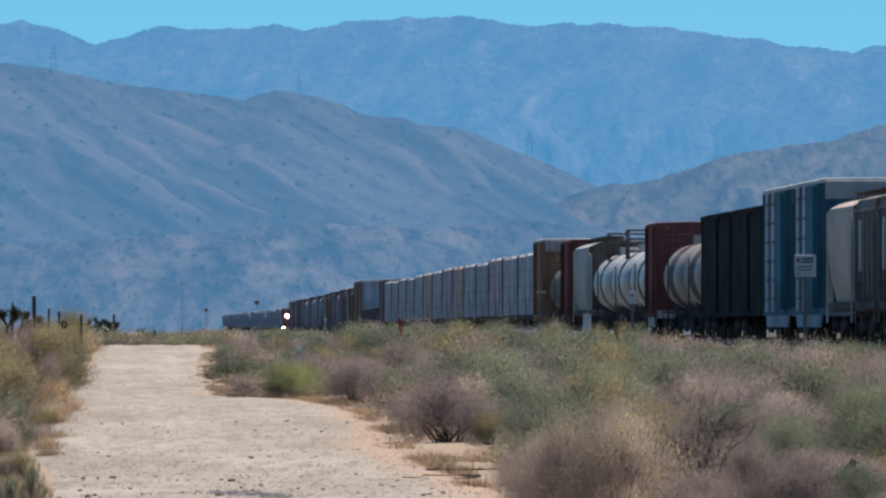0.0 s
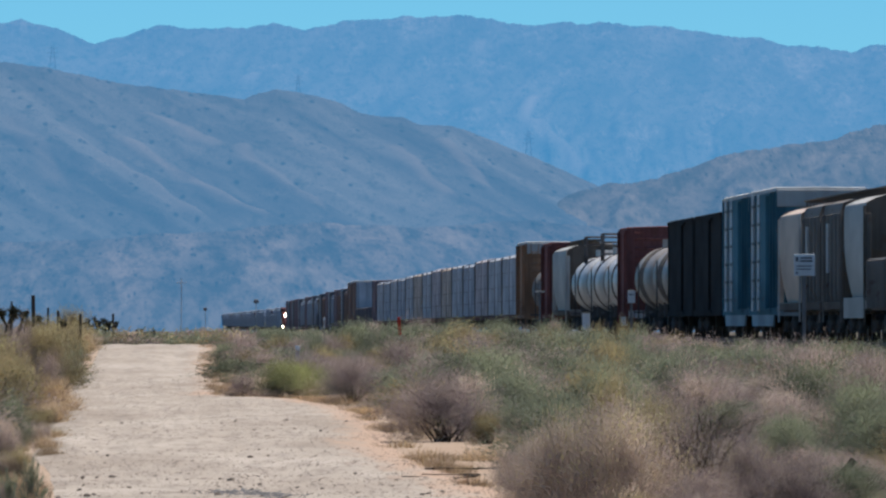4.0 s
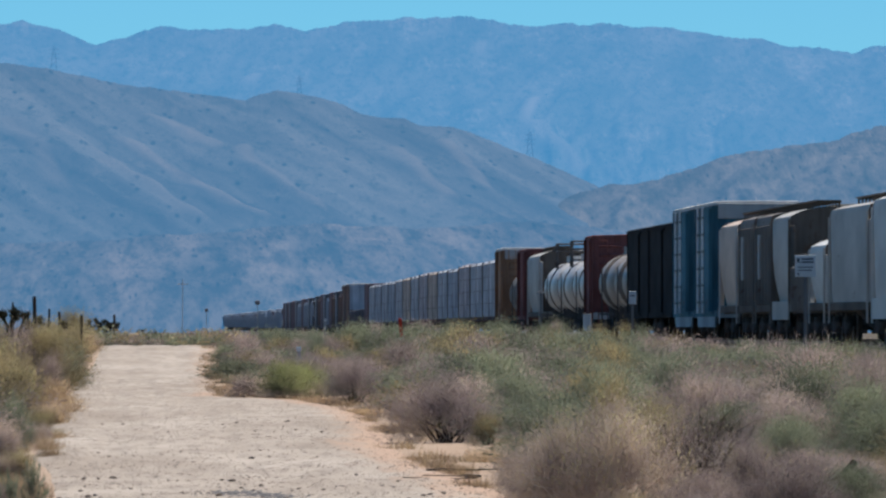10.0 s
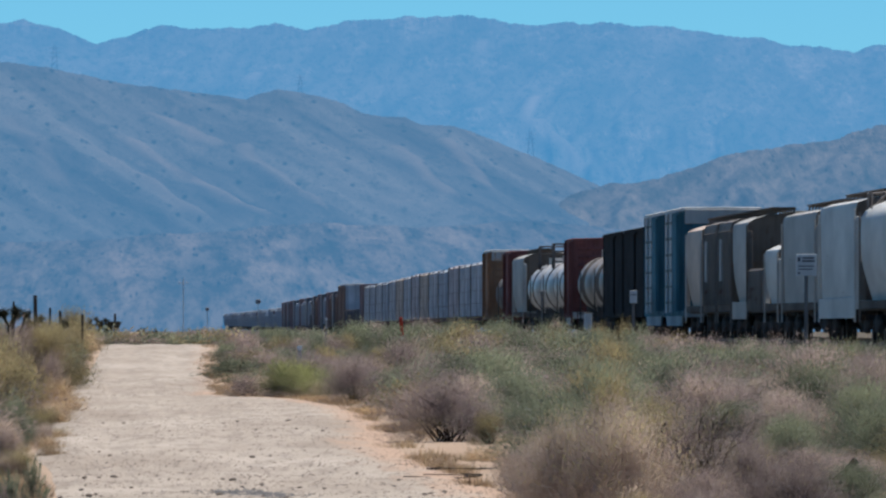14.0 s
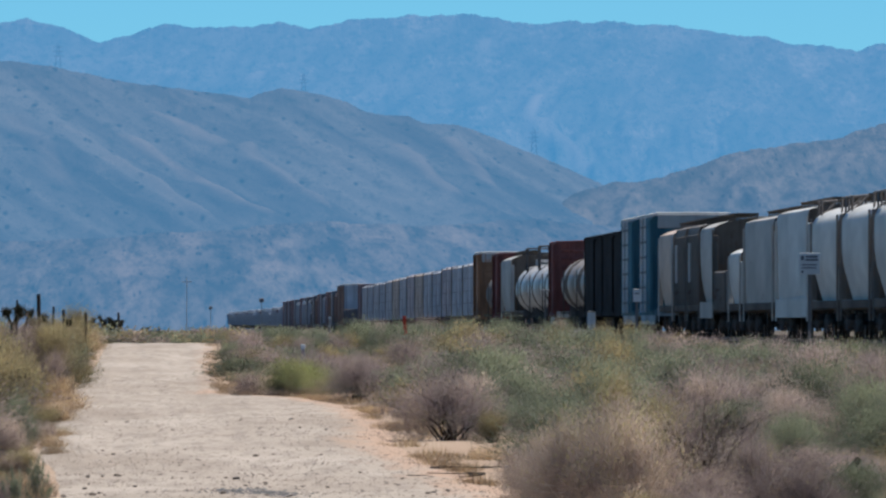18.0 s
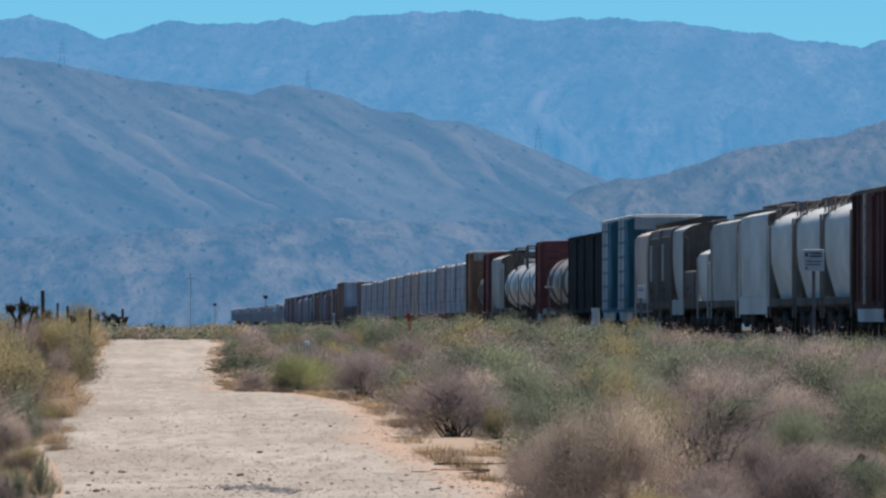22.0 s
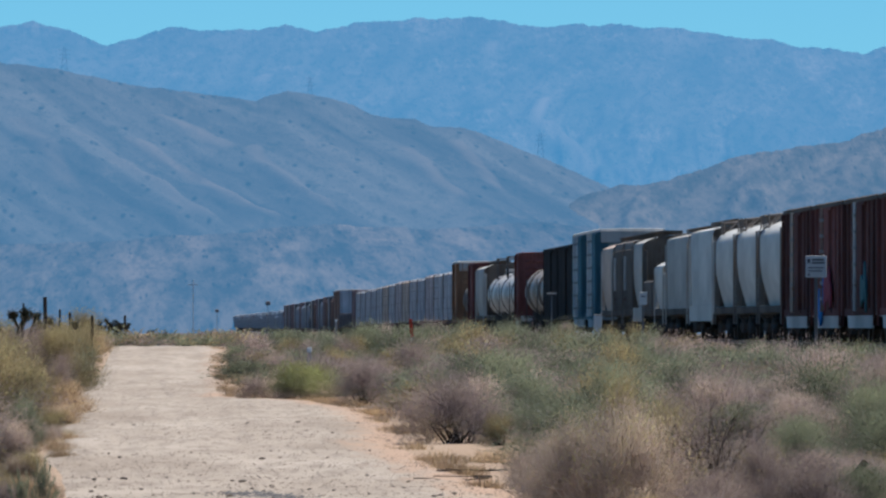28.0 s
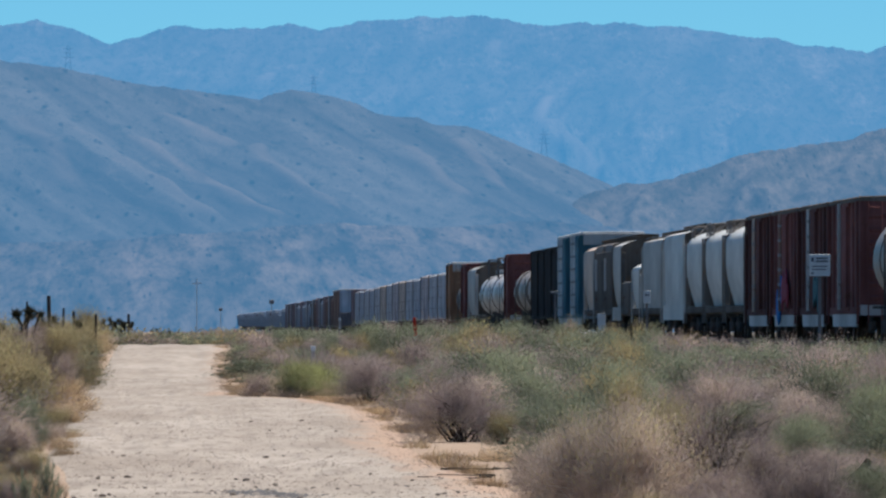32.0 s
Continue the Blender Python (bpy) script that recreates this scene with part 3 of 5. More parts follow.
def ladder(car, x, y, z0, z1, mat, facing="x"):
    rr = []
    dy = 0.21
    for s in (-dy, dy):
        rr.append(((x, y + s, z0), (x, y + s, z1), 0.022) if facing == "x" else ((x + s, y, z0), (x + s, y, z1), 0.022))
    k = z0 + 0.2
    while k < z1:
        rr.append(((x, y - dy, k), (x, y + dy, k), 0.016) if facing == "x" else ((x - dy, y, k), (x + dy, y, k), 0.016))
        k += 0.42
    part("ladder", rods(*rr, seg=5), mat, car)


def boxcar(half, eave, paint_mat, trim, roof_mat, label, ribs=9, tabs="mid", rods_on=True, detail=True, marks=(), door=1.55, crown=0.06, cap=None, rods_at=(), rib_out=0.03, tab_mat=None, ladders=True):
    car = tagged(new("boxcar"), label, "boxcar", "cars of the moving train")
    w, lo = 1.55, 1.02
    bm = boxes((-w + 0.05, w - 0.05, -half, half, lo, eave), bevel=0.03)
    part("body", bm, paint_mat, car)
    if detail:
        for z in np.arange(lo + 0.35, eave - 0.2, 0.42):     # corrugated near end
            cg = part("end_corrugation", shared("end_corrugation", lambda: boxes((-w + 0.25, w - 0.25, -0.05, 0.05, -0.07, 0.07), bevel=0.04)).copy(), paint_mat, car)
            cg.location = (0, -half, z)
    bm = bmesh.new()                                      # peaked roof with seams
    prof = [(-w - 0.02, eave - 0.10), (-w - 0.02, eave + 0.02), (0, eave + 0.02 + crown), (w + 0.02, eave + 0.02), (w + 0.02, eave - 0.10)]
    a = [bm.verts.new((x, -half - 0.03, z)) for x, z in prof]
    b_ = [bm.verts.new((x, half + 0.03, z)) for x, z in prof]
    for i in range(4):
        bm.faces.new((a[i], b_[i], b_[i + 1], a[i + 1]))
    bm.faces.new(a[::-1]), bm.faces.new(b_)
    k = -half + 0.8
    while k < half - 0.3:
        for s in (-1, 1):
            rod(bm, (0, k, eave + 0.02 + crown), (s * w, k, eave + 0.03), 0.03, 5)
        k += 1.5
    part("roof", bm, roof_mat, car)
    for s in (-w - 0.01, w - 0.14):
        part("side_sill", boxes((s, s + 0.15, -half, half, lo - 0.16, lo + 0.06)), paint_mat, car)
    part("centre_sill", boxes((-0.3, 0.3, -half + 0.1, half - 0.1, 0.62, lo + 0.02)), M["under"], car)
    for s in (-1, 1):
        y0 = -half + 0.12
        step = (2 * half - 0.24) / max(1, ribs - 1)
        for i in range(ribs):
            y = y0 + step * i
            if abs(y) < door + 0.1:
                continue
            rib = part("side_post", boxes((s * (w - 0.06 + rib_out) - 0.06, s * (w - 0.06 + rib_out) + 0.06, y - 0.06, y + 0.06, lo, eave - 0.05), bevel=0.02), paint_mat, car)
        d = part("door", boxes((s * w - 0.05, s * w + 0.035, -door, door, lo + 0.03, eave - 0.18), bevel=0.02), paint_mat, car, "sliding plug door")
        if s > 0:
            continue
        for y in rods_at:
            r_ = part("locking_rod", rods(((-w - 0.08, y, lo - 0.02), (-w - 0.08, y, eave - 0.1), 0.085)), M["signwhite"] if trim == M["paleblue"] else trim, d, "pale locking rod")
            for z in np.linspace(lo + 0.4, eave - 0.5, 6):
                br = part("rod_bracket", shared("rod_bracket", lambda: boxes((-0.10, 0.05, -0.13, 0.13, -0.05, 0.05))), trim, d)
                br.location = (-w - 0.06, y, z)
        for z in (lo - 0.01, eave - 0.16):
            part("door_rail", boxes((-w - 0.06, -w + 0.02, -door * 2.1, door * 1.05, z - 0.04, z + 0.04)), paint_mat, car)
    if tabs:
        spots = {"mid": [(-2.9, 2.9)], "ends": [(-half + 0.7, -half + 3.2), (half - 3.2, half - 0.7)], "wide": [(-half * 0.8, half * 0.8)]}[tabs]
        for y0, y1 in spots:
            for s in (-w, w - 0.06):
                bm = bmesh.new()
                vs = [bm.verts.new((s + dx, y, z)) for dx in (0, 0.06) for y, z in ((y0, lo - 0.12), (y1, lo - 0.12), (y1 - 0.35, lo - 0.55), (y0 + 0.35, lo - 0.55))]
                for f in ((0, 1, 2, 3), (7, 6, 5, 4), (0, 4, 5, 1), (1, 5, 6, 2), (2, 6, 7, 3), (3, 7, 4, 0)):
                    bm.faces.new([vs[i] for i in f])
                part("sill_tab", bm, tab_mat or trim, car, "pale sill plate below the door")
    if cap:
        part("end_cap", boxes((-w + 0.02, w - 0.02, -half - 0.075, -half - 0.02, eave - (0.62 if detail else 2.6), eave - 0.03), bevel=0.02), cap, car, "grey plate across the top of the end wall")
    if detail and ladders:
        ladder(car, -w - 0.06, -half + 0.45, 0.55, eave - 0.1, paint_mat)
        ladder(car, -w - 0.06, half - 0.45, 0.55, eave - 0.1, paint_mat)
        ladder(car, -1.1, -half - 0.1, 0.6, eave - 0.1, paint_mat, "y")
    if detail:
        part("brake_wheel", rods(((0.75, -half - 0.12, 2.9), (0.75, -half - 0.07, 2.9), 0.28), seg=14), M["under"], car)
        part("end_beam", boxes((-w, w, -half - 0.04, -half + 0.02, lo - 0.2, lo + 0.12)), trim, car)
    for name, y0, y1, z0, z1, mat in marks:
        r_ = np.random.default_rng(int(100 * (z1 + y1 - y0)))
        for k in range(5):                                # fat overlapping strokes
            bm = bmesh.new()
            yc, zc = y0 + (y1 - y0) * (k + 0.5) / 5, (z0 + z1) / 2 + (z1 - z0) * 0.12 * r_.normal()
            hy, hz = (y1 - y0) * (0.12 + 0.06 * r_.random()), (z1 - z0) * (0.30 + 0.16 * r_.random())
            ring = [(yc + hy * math.cos(q), zc + hz * math.sin(q) * (0.8 + 0.3 * r_.random())) for q in np.linspace(0, 6.283, 12, endpoint=False)]
            lo_, hi = ([bm.verts.new((x_, y_, z_)) for y_, z_ in ring] for x_ in (-w - 0.03, -w - 0.082 - 0.003 * k))
            bm.faces.new(hi)
            for q in range(12):
                bm.faces.new((lo_[q - 1], lo_[q], hi[q], hi[q - 1]))
            bmesh.ops.recalc_face_normals(bm, faces=bm.faces)
            part(name, bm, mat, car, "sprayed graffiti stroke")
    couplers(car, half)
    bogies(car, half, detail)
    return car


def lofted(profile, stations, caps=True):
    """Rings of (x, z) points swept along y; a station is (y, shift(z)-function or None)."""
    bm = bmesh.new()
    rings = [[bm.verts.new((x, y + (sh(z) if sh else 0), z)) for x, z in profile] for y, sh in stations]
    n_ = len(profile)
    for r0, r1 in zip(rings, rings[1:]):
        for i in range(n_):
            j = (i + 1) % n_
            bm.faces.new((r0[i], r0[j], r1[j], r1[i]))
    if caps:
        bm.faces.new(rings[0][::-1]), bm.faces.new(rings[-1])
    for f in bm.faces:
        f.smooth = len(f.verts) == 4
    return bm


def hopper(half, eave, paint_mat, trim, label, curved=True, ribs=0, walkway=True, detail=True, rodmark=False, skirt=False, cage=False, end_mat=None):
    car = tagged(new("hopper_car"), label, "hopper car", "cars of the moving train")
    lo = 1.25
    if curved == "slab":
        side = [(1.36, lo), (1.46, lo + 0.5), (1.53, lo + 1.0), (1.55, lo + 1.6), (1.55, eave - 0.48), (1.49, eave - 0.30), (1.2, eave - 0.15), (0.85, eave - 0.05), (0.45, eave)]
    elif curved:
        side = [(1.24, lo), (1.37, lo + 0.5), (1.49, lo + 1.0), (1.54, lo + 1.5), (1.55, lo + 1.9), (1.54, eave - 0.72), (1.50, eave - 0.54), (1.39, eave - 0.38), (1.15, eave - 0.22), (0.8, eave - 0.09), (0.45, eave)]
    else:
        side = [(1.5, lo - 0.1), (1.52, lo + 0.2), (1.52, eave - 0.34), (1.47, eave - 0.18), (1.1, eave - 0.06), (0.5, eave)]
    prof = side + [(-x, z) for x, z in reversed(side)]
    steep = 0.8 if curved == "slab" else 0.55
    slope = lambda s: (lambda z: -s * max(0.0, (eave - 1.2 - z)) * steep)
    body = lofted(prof, [(-half + 0.35, slope(-1)), (-half + 2.0, None), (half - 2.0, None), (half - 0.35, slope(1))])
    shell = part("body", body, paint_mat, car)
    shell.data.set_sharp_from_angle(angle=radians(22))
    e0 = -half + 0.35
    part("end_sheet", lofted(prof, [(e0 - 0.05, slope(-1)), (e0 - 0.01, slope(-1))]), end_mat or M["darkend"], car, "sloping end sheet")
    bays = 2 if half < 6 else 3
    pitch = (2 * half - 4.4) / bays
    for i in range(bays):
        bm = bmesh.new()
        yc = -half + 2.2 + pitch * (i + 0.5)
        vs = [bm.verts.new((sx * wx, yc + sy * wy, z)) for z, wx, wy in ((lo + 0.02, 1.15, pitch * 0.48), (0.45, 0.45, 0.4)) for sx, sy in ((-1, -1), (1, -1), (1, 1), (-1, 1))]
        for f in ((0, 1, 5, 4), (1, 2, 6, 5), (2, 3, 7, 6), (3, 0, 4, 7), (4, 5, 6, 7)):
            bm.faces.new([vs[k] for k in f])
        part("discharge_bay", bm, M["under"], car)
    for s in (-1.55, 1.40):
        # Sills a darker brown than the body, save where a skirt hangs.
        part("side_sill", boxes((s, s + 0.15, -half, half, 1.0, 1.25), bevel=0.01), trim if skirt else M["darkend"], car)
    for s in (-half, half - 0.18):
        part("end_sill", boxes((-1.38, 1.38, s, s + 0.18, 0.95, 1.25), bevel=0.01), M["taupe"], car)
    if skirt:
        part("skirt_panel", boxes((-1.57, -1.52, -half + 0.4, half - 0.4, 0.72, 1.35), bevel=0.01), trim, car)
    for s in (-1, 1):
        for x in (-1.45, 1.45):
            part("end_post", boxes((x - 0.08, x + 0.08, s * (half - 0.12) - 0.06, s * (half - 0.12) + 0.06, 1.2, 2.45 if curved is True else eave - 0.62), bevel=0.015), end_mat or paint_mat, car)
        part("end_platform", boxes((-1.5, 1.5, min(s * half, s * (half - 0.9)), max(s * half, s * (half - 0.9)), 1.22, 1.27)), trim, car)
    for i in range(ribs):
        y = -half + 0.9 + (2 * half - 1.8) * i / (ribs - 1)
        part("side_post", boxes((-1.62, -1.5, y - 0.06, y + 0.06, lo, eave - 0.5), bevel=0.02), paint_mat, car)
        part("side_post", boxes((1.5, 1.62, y - 0.06, y + 0.06, lo, eave - 0.5), bevel=0.02), paint_mat, car)
    if walkway:
        for x in (-0.62, -0.44, -0.26, -0.08, 0.10):
            part("walkway_plank", boxes((x - 0.07, x + 0.07, -half + 0.05, half - 0.05, eave + 0.20, eave + 0.24)), M["darkend"], car)
        for y in np.arange(-half + 0.3, half - 0.1, 1.6):
            br = part("walkway_bracket", shared("walkway_bracket", lambda: boxes((-0.7, 0.2, -0.05, 0.05, 0.15, 0.20), (-0.70, -0.64, -0.05, 0.05, -0.12, 0.17), (0.1, 0.16, -0.05, 0.05, -0.02, 0.17))), M["darkend"], car)
            br.location = (0, y, eave)
        for y in np.arange(-half + 1.4, half - 1.0, 2.6):
            ht = part("roof_hatch", shared("roof_hatch", lambda: rods(((0, 0, -0.04), (0, 0, 0.12), 0.36), seg=12)).copy(), paint_mat, car)
            ht.location = (0.5, y, eave)
    if cage:
        for s in (-1, 1):
            y = s * (half - 0.25)
            part("roof_railing", rods(((-1.3, y, eave - 0.40), (-1.3, y, eave + 0.14), 0.04), ((-1.3, y, eave + 0.13), (-0.6, y, eave + 0.20), 0.04), ((-1.3, y - s * 0.5, eave - 0.40), (-0.7, y - s * 0.5, eave + 0.20), 0.035),
                                      ((-1.3, y, eave + 0.13), (-1.3, y - s * 1.6, eave + 0.13), 0.04), ((-1.3, y - s * 1.6, eave + 0.13), (-1.3, y - s * 1.6, eave - 0.40), 0.04)), M["taupe"], car)
    if rodmark:
        part("grab_rail", rods(((-1.66, 0.5, 2.15), (-1.66, 0.5, 3.7), 0.06)), M["pale"], car, "pale vertical grab rail")
    if detail:
        ladder(car, -1.56, -half + 0.35, 0.6, eave - 0.4, end_mat or trim)
        ladder(car, -1.56, half - 0.35, 0.6, eave - 0.4, end_mat or trim)
        part("brake_tank", rods(((-0.6, -half + 0.55, 1.6), (0.5, -half + 0.55, 1.6), 0.22), seg=12), M["under"], car)
    couplers(car, half)
    bogies(car, half, detail)
    return car


def tank(half, radius, mid, paint_mat, label, straps=(0.0,), platform=False, detail=True, low_box=False, band=0.09):
    car = tagged(new("tank_car"), label, "tank car", "cars of the moving train")
    ang = [2 * math.pi * i / 36 for i in range(36)]
    bm = bmesh.new()
    st = [(-half + 0.5 + 0.55 * (1 - math.cos(a)), math.sin(a)) for a in (0.25, 0.55, 0.9, 1.25, 1.5708)]
    st = st + [(-y, k) for y, k in reversed(st)]
    rings = [[bm.verts.new((radius * k * math.sin(a), y, mid + radius * k * math.cos(a))) for a in ang] for y, k in st]
    for r0, r1 in zip(rings, rings[1:]):
        for i in range(36):
            bm.faces.new((r0[i], r0[i - 1], r1[i - 1], r1[i])).smooth = True
    bm.faces.new(rings[0]), bm.faces.new(rings[-1][::-1])
    for f in bm.faces:
        f.material_index = 1 if all(abs(v.co.y) > half - 0.92 for v in f.verts) else 0
    shell = part("tank_shell", bm, paint_mat, car)
    shell.data.materials.append(M["dusty"] if paint_mat == M["silver"] else M["grey"] if paint_mat == M["white"] else paint_mat)
    for y in straps:
        bm = bmesh.new()
        rod(bm, (0, y * half - band, mid), (0, y * half + band, mid), radius + 0.025, 36)
        part("strap", bm, M["under"] if band < 0.2 else M["darkend"], car)
    part("centre_sill", boxes((-0.35, 0.35, -half, half, 0.68, 1.0)), M["under"], car)
    for s in (-half, half - 0.9):
        part("end_platform", boxes((-1.4, 1.4, s, s + 0.9, 1.02, 1.10)), M["under"], car)
    for s in (-1, 1):
        part("saddle", boxes((-0.95, 0.95, s * (half - 1.75) - 0.25, s * (half - 1.75) + 0.25, 0.85, mid - radius * 0.7)), M["under"], car)
    top = mid + radius
    part("dome", rods(((0, 0, top - 0.1), (0, 0, top + 0.32), 0.5), seg=16), paint_mat, car)
    if platform:
        for z in (top + 0.55, top + 0.95):
            for p, q in (((-1.0, -1.4, z), (-1.0, 1.4, z)), ((-1.0, -1.4, z), (1.0, -1.4, z)), ((-1.0, 1.4, z), (1.0, 1.4, z)), ((1.0, -1.4, z), (1.0, 1.4, z))):
                part("railing_bar", rods((p, q, 0.035)), M["under"], car)
        for x in (-1.0, 1.0):
            for y in (-1.4, 0, 1.4):
                part("railing_post", rods(((x, y, top - 0.35), (x, y, top + 0.95), 0.035)), M["under"], car)
        for x in (-0.8, 0.8):
            part("platform", boxes((x - 0.25, x + 0.25, -1.4, 1.4, top - 0.02, top + 0.03)), M["under"], car)
    if low_box:
        part("valve_box", boxes((-1.5, -0.2, half - 2.2, half - 0.7, 1.3, 2.0), bevel=0.05), paint_mat, car)
    if detail:
        ladder(car, -radius - 0.1, 0.9, 0.7, mid + radius * 0.5, M["under"])
    couplers(car, half)
    bogies(car, half, detail)
    return car


def rack(half, eave, panel_mat, label, missing=()):
    """Long enclosed car: pale panels in four rows between dark posts."""
    car = tagged(new("enclosed_rack_car"), label, "rack car", "cars of the moving train")
    w, lo = 1.5, 1.1
    part("inner_box", boxes((-w + 0.06, w - 0.06, -half + 0.2, half - 0.2, lo, eave - 0.1)), M["rackpost"], car)
    rows_, cols = 4, 2
    hz, hy = (eave - 0.12 - lo) / rows_, (2 * half - 0.5) / cols
    for c in range(cols):
        for r in range(rows_):
            y0, z0 = -half + 0.25 + c * hy, lo + r * hz
            part("panel", boxes((-w - 0.02, -w + 0.03, y0 + 0.12, y0 + hy - 0.12, z0 + 0.015, z0 + hz - 0.015)), panel_mat, car)
    for c in range(cols + 1):
        y = -half + 0.25 + c * hy
        part("post", boxes((-w - 0.05, -w + 0.05, y - 0.12, y + 0.12, lo - 0.1, eave)), M["taupe"] if c == 0 else M["rackpost"], car)
    bm = bmesh.new()
    prof = [(-w - 0.05, eave - 0.12), (-w * 0.8, eave + 0.08), (0, eave + 0.16), (w * 0.8, eave + 0.08), (w + 0.05, eave - 0.12)]
    a = [bm.verts.new((x, -half + 0.1, z)) for x, z in prof]
    b_ = [bm.verts.new((x, half - 0.1, z)) for x, z in prof]
    for i in range(4):
        bm.faces.new((a[i], b_[i], b_[i + 1], a[i + 1]))
    bm.faces.new(a[::-1]), bm.faces.new(b_)
    part("roof", bm, panel_mat, car)
    part("end_door", boxes((-w, w, -half + 0.1, -half + 0.18, lo, eave - 0.1), bevel=0.02), panel_mat, car)
    part("deck_sill", boxes((-w - 0.03, w + 0.03, -half, half, lo - 0.28, lo - 0.02)), M["red"], car)
    couplers(car, half)
    bogies(car, half, False)
    return car


def locomotive():
    car = tagged(new("locomotive"), "dark grimy diesel locomotive with lit headlights standing on the siding", "locomotive")
    part("frame", boxes((-1.5, 1.5, -10.5, 10.5, 1.05, 1.5), (-1.5, 1.5, -10.6, -10.3, 0.35, 1.5), bevel=0.05), M["under"], car)
    part("nose", boxes((-1.35, 1.35, -9.6, -7.4, 1.5, 3.0), bevel=0.2), M["maroon"], car)
    cab = part("cab", boxes((-1.5, 1.5, -7.4, -5.0, 1.5, 4.55), bevel=0.15), M["maroon"], car)
    for x in (-0.75, 0.75):
        part("windscreen", boxes((x - 0.5, x + 0.5, -7.44, -7.38, 3.2, 4.0)), M["glass"], cab)
    part("long_hood", boxes((-0.95, 0.95, -5.0, 10.0, 1.5, 4.4), bevel=0.12), M["maroon"], car)
    part("radiator", boxes((-1.45, 1.45, 6.2, 9.6, 3.6, 4.6), bevel=0.1), M["under"], car)
    part("fuel_tank", boxes((-1.4, 1.4, -2.5, 3.0, 0.35, 1.05), bevel=0.12), M["under"], car)
    part("handrail", rods(*[((-1.5, y, 1.5), (-1.5, y, 2.5), 0.03) for y in range(-10, 11, 2)], ((-1.5, -10, 2.5), (-1.5, 10, 2.5), 0.03)), M["pale"], car)
    part("ploughshare", boxes((-1.45, 1.45, -10.9, -10.6, 0.15, 0.8), bevel=0.05), M["under"], car)
    part("headlight", rods(((-0.65, -9.75, 3.2), (-0.65, -9.55, 3.2), 0.28), seg=20), M["lamp"], car, "glaring lit headlight")
    part("headlight_housing", boxes((-1.25, 0.5, -9.55, -9.0, 2.8, 3.9), bevel=0.1), M["maroon"], car)
    part("ditch_light", rods(((-1.35, -10.75, 1.2), (-1.35, -10.6, 1.2), 0.12), seg=16), M["lamp"], car, "lit ditch light")
    bogies(car, 8.6, False)
    couplers(car, 10.5)
    return car


# ---- the moving train: kind, near end and far end along the track at the clip's start ----
SPEED = 5.95
MOVING = []
MADE = {}


def place(key, y0, y1, builder, xc=TRACK):
    y = (y0 + y1) / 2
    m = pose(xc, y, rail_z(y))
    if key in MADE:
        ob = copy_thing(MADE[key], m)
    else:
        ob = builder((y1 - y0) / 2 - 0.45)
        ob.matrix_basis = m
        MADE[key] = ob
    return ob


def couple(key, y0, y1, count, builder):
    for i in range(count):
        p = (y1 - y0) / count
        MOVING.append(place(key, y0 + i * p, y0 + (i + 1) * p, builder))


couple("tail_tank", 103, 120.5, 1, lambda h: tank(h, 1.45, 2.5, M["dusty"], "dusty grey tank car at the tail of the moving train", (-0.5, 0.5)))
GRAF = {1: [("graffiti", -3.4, -1.2, 1.15, 2.3, M["graf_teal"])], 2: [("graffiti", -2.6, 0.4, 0.95, 2.35, M["graf_red"]), ("graffiti", 0.6, 3.0, 0.6, 2.3, M["graf_blue"])]}
for i in range(4):
    couple("red_box" + str(i), 122.6 + 15.15 * i, 122.6 + 15.15 * (i + 1), 1,
           lambda h, i=i: boxcar(h, 4.45, M["red"] if i % 2 else M["maroon"], (M["galv"], M["pale"], M["rust"], M["tan"])[i], M["darkend"], "oxide-red boxcar with a pale door post and chipped sill plate", 9, "wide", False, marks=GRAF.get(i, ()), door=1.2, rods_at=(1.1,), rib_out=0.0, tab_mat=M["pale"]))
couple("white_hopper", 183.2, 225.3, 3, lambda h: hopper(h, 4.35, M["white"], M["grey"], "white curved-side covered hopper with roof railings", True, 0, True, cage=True, end_mat=M["taupe"]))
couple("white_box_hopper", 225.8, 243.6, 1, lambda h: hopper(h, 4.45, M["white"], M["white"], "white smooth-sided covered hopper with a low skirt panel", False, 0, True, skirt=True))
couple("grey_box_hopper", 244, 262.3, 1, lambda h: hopper(h, 4.35, M["grey"], M["grey"], "plain grey smooth-sided covered hopper", False, 0, True))
couple("low_hopper", 263, 271.8, 1, lambda h: hopper(h, 3.4, M["white"], M["grey"], "short low white covered hopper with curved sides", "slab"))
couple("grey_curved", 280.4, 291, 1, lambda h: hopper(h, 4.5, M["grey"], M["grey"], "grey curved-side covered hopper with a rusty brown end", "slab", 0, True, skirt=True, end_mat=M["darkend"]))
couple("taupe_ribbed", 290.5, 310, 2, lambda h: hopper(h, 4.5, M["taupe"], M["taupe"], "brown-grey ribbed covered hopper with a pale grab rail", False, 5, True, rodmark=True))
couple("tan_curved", 310, 322.4, 1, lambda h: hopper(h, 4.5, M["tan"], M["pale"], "short tan covered hopper with curved sides", "slab", 0, True))
couple("blue_box", 322.6, 355, 2, lambda h: boxcar(h, 5.17, M["blue"], M["paleblue"], M["roof"], "tall faded-blue boxcar with pale door locking rods", 11, "wide", tab_mat=M["paleblue"], door=2.4, cap=M["galv"], rods_at=(0.8, 4.0), crown=0.02, ladders=False))
couple("black_box", 355.3, 394, 2, lambda h: boxcar(h, 4.68, M["black"], M["black"], M["black"], "black high boxcar with plain ribbed sides", 3, None, False, ladders=False, rib_out=0.0))
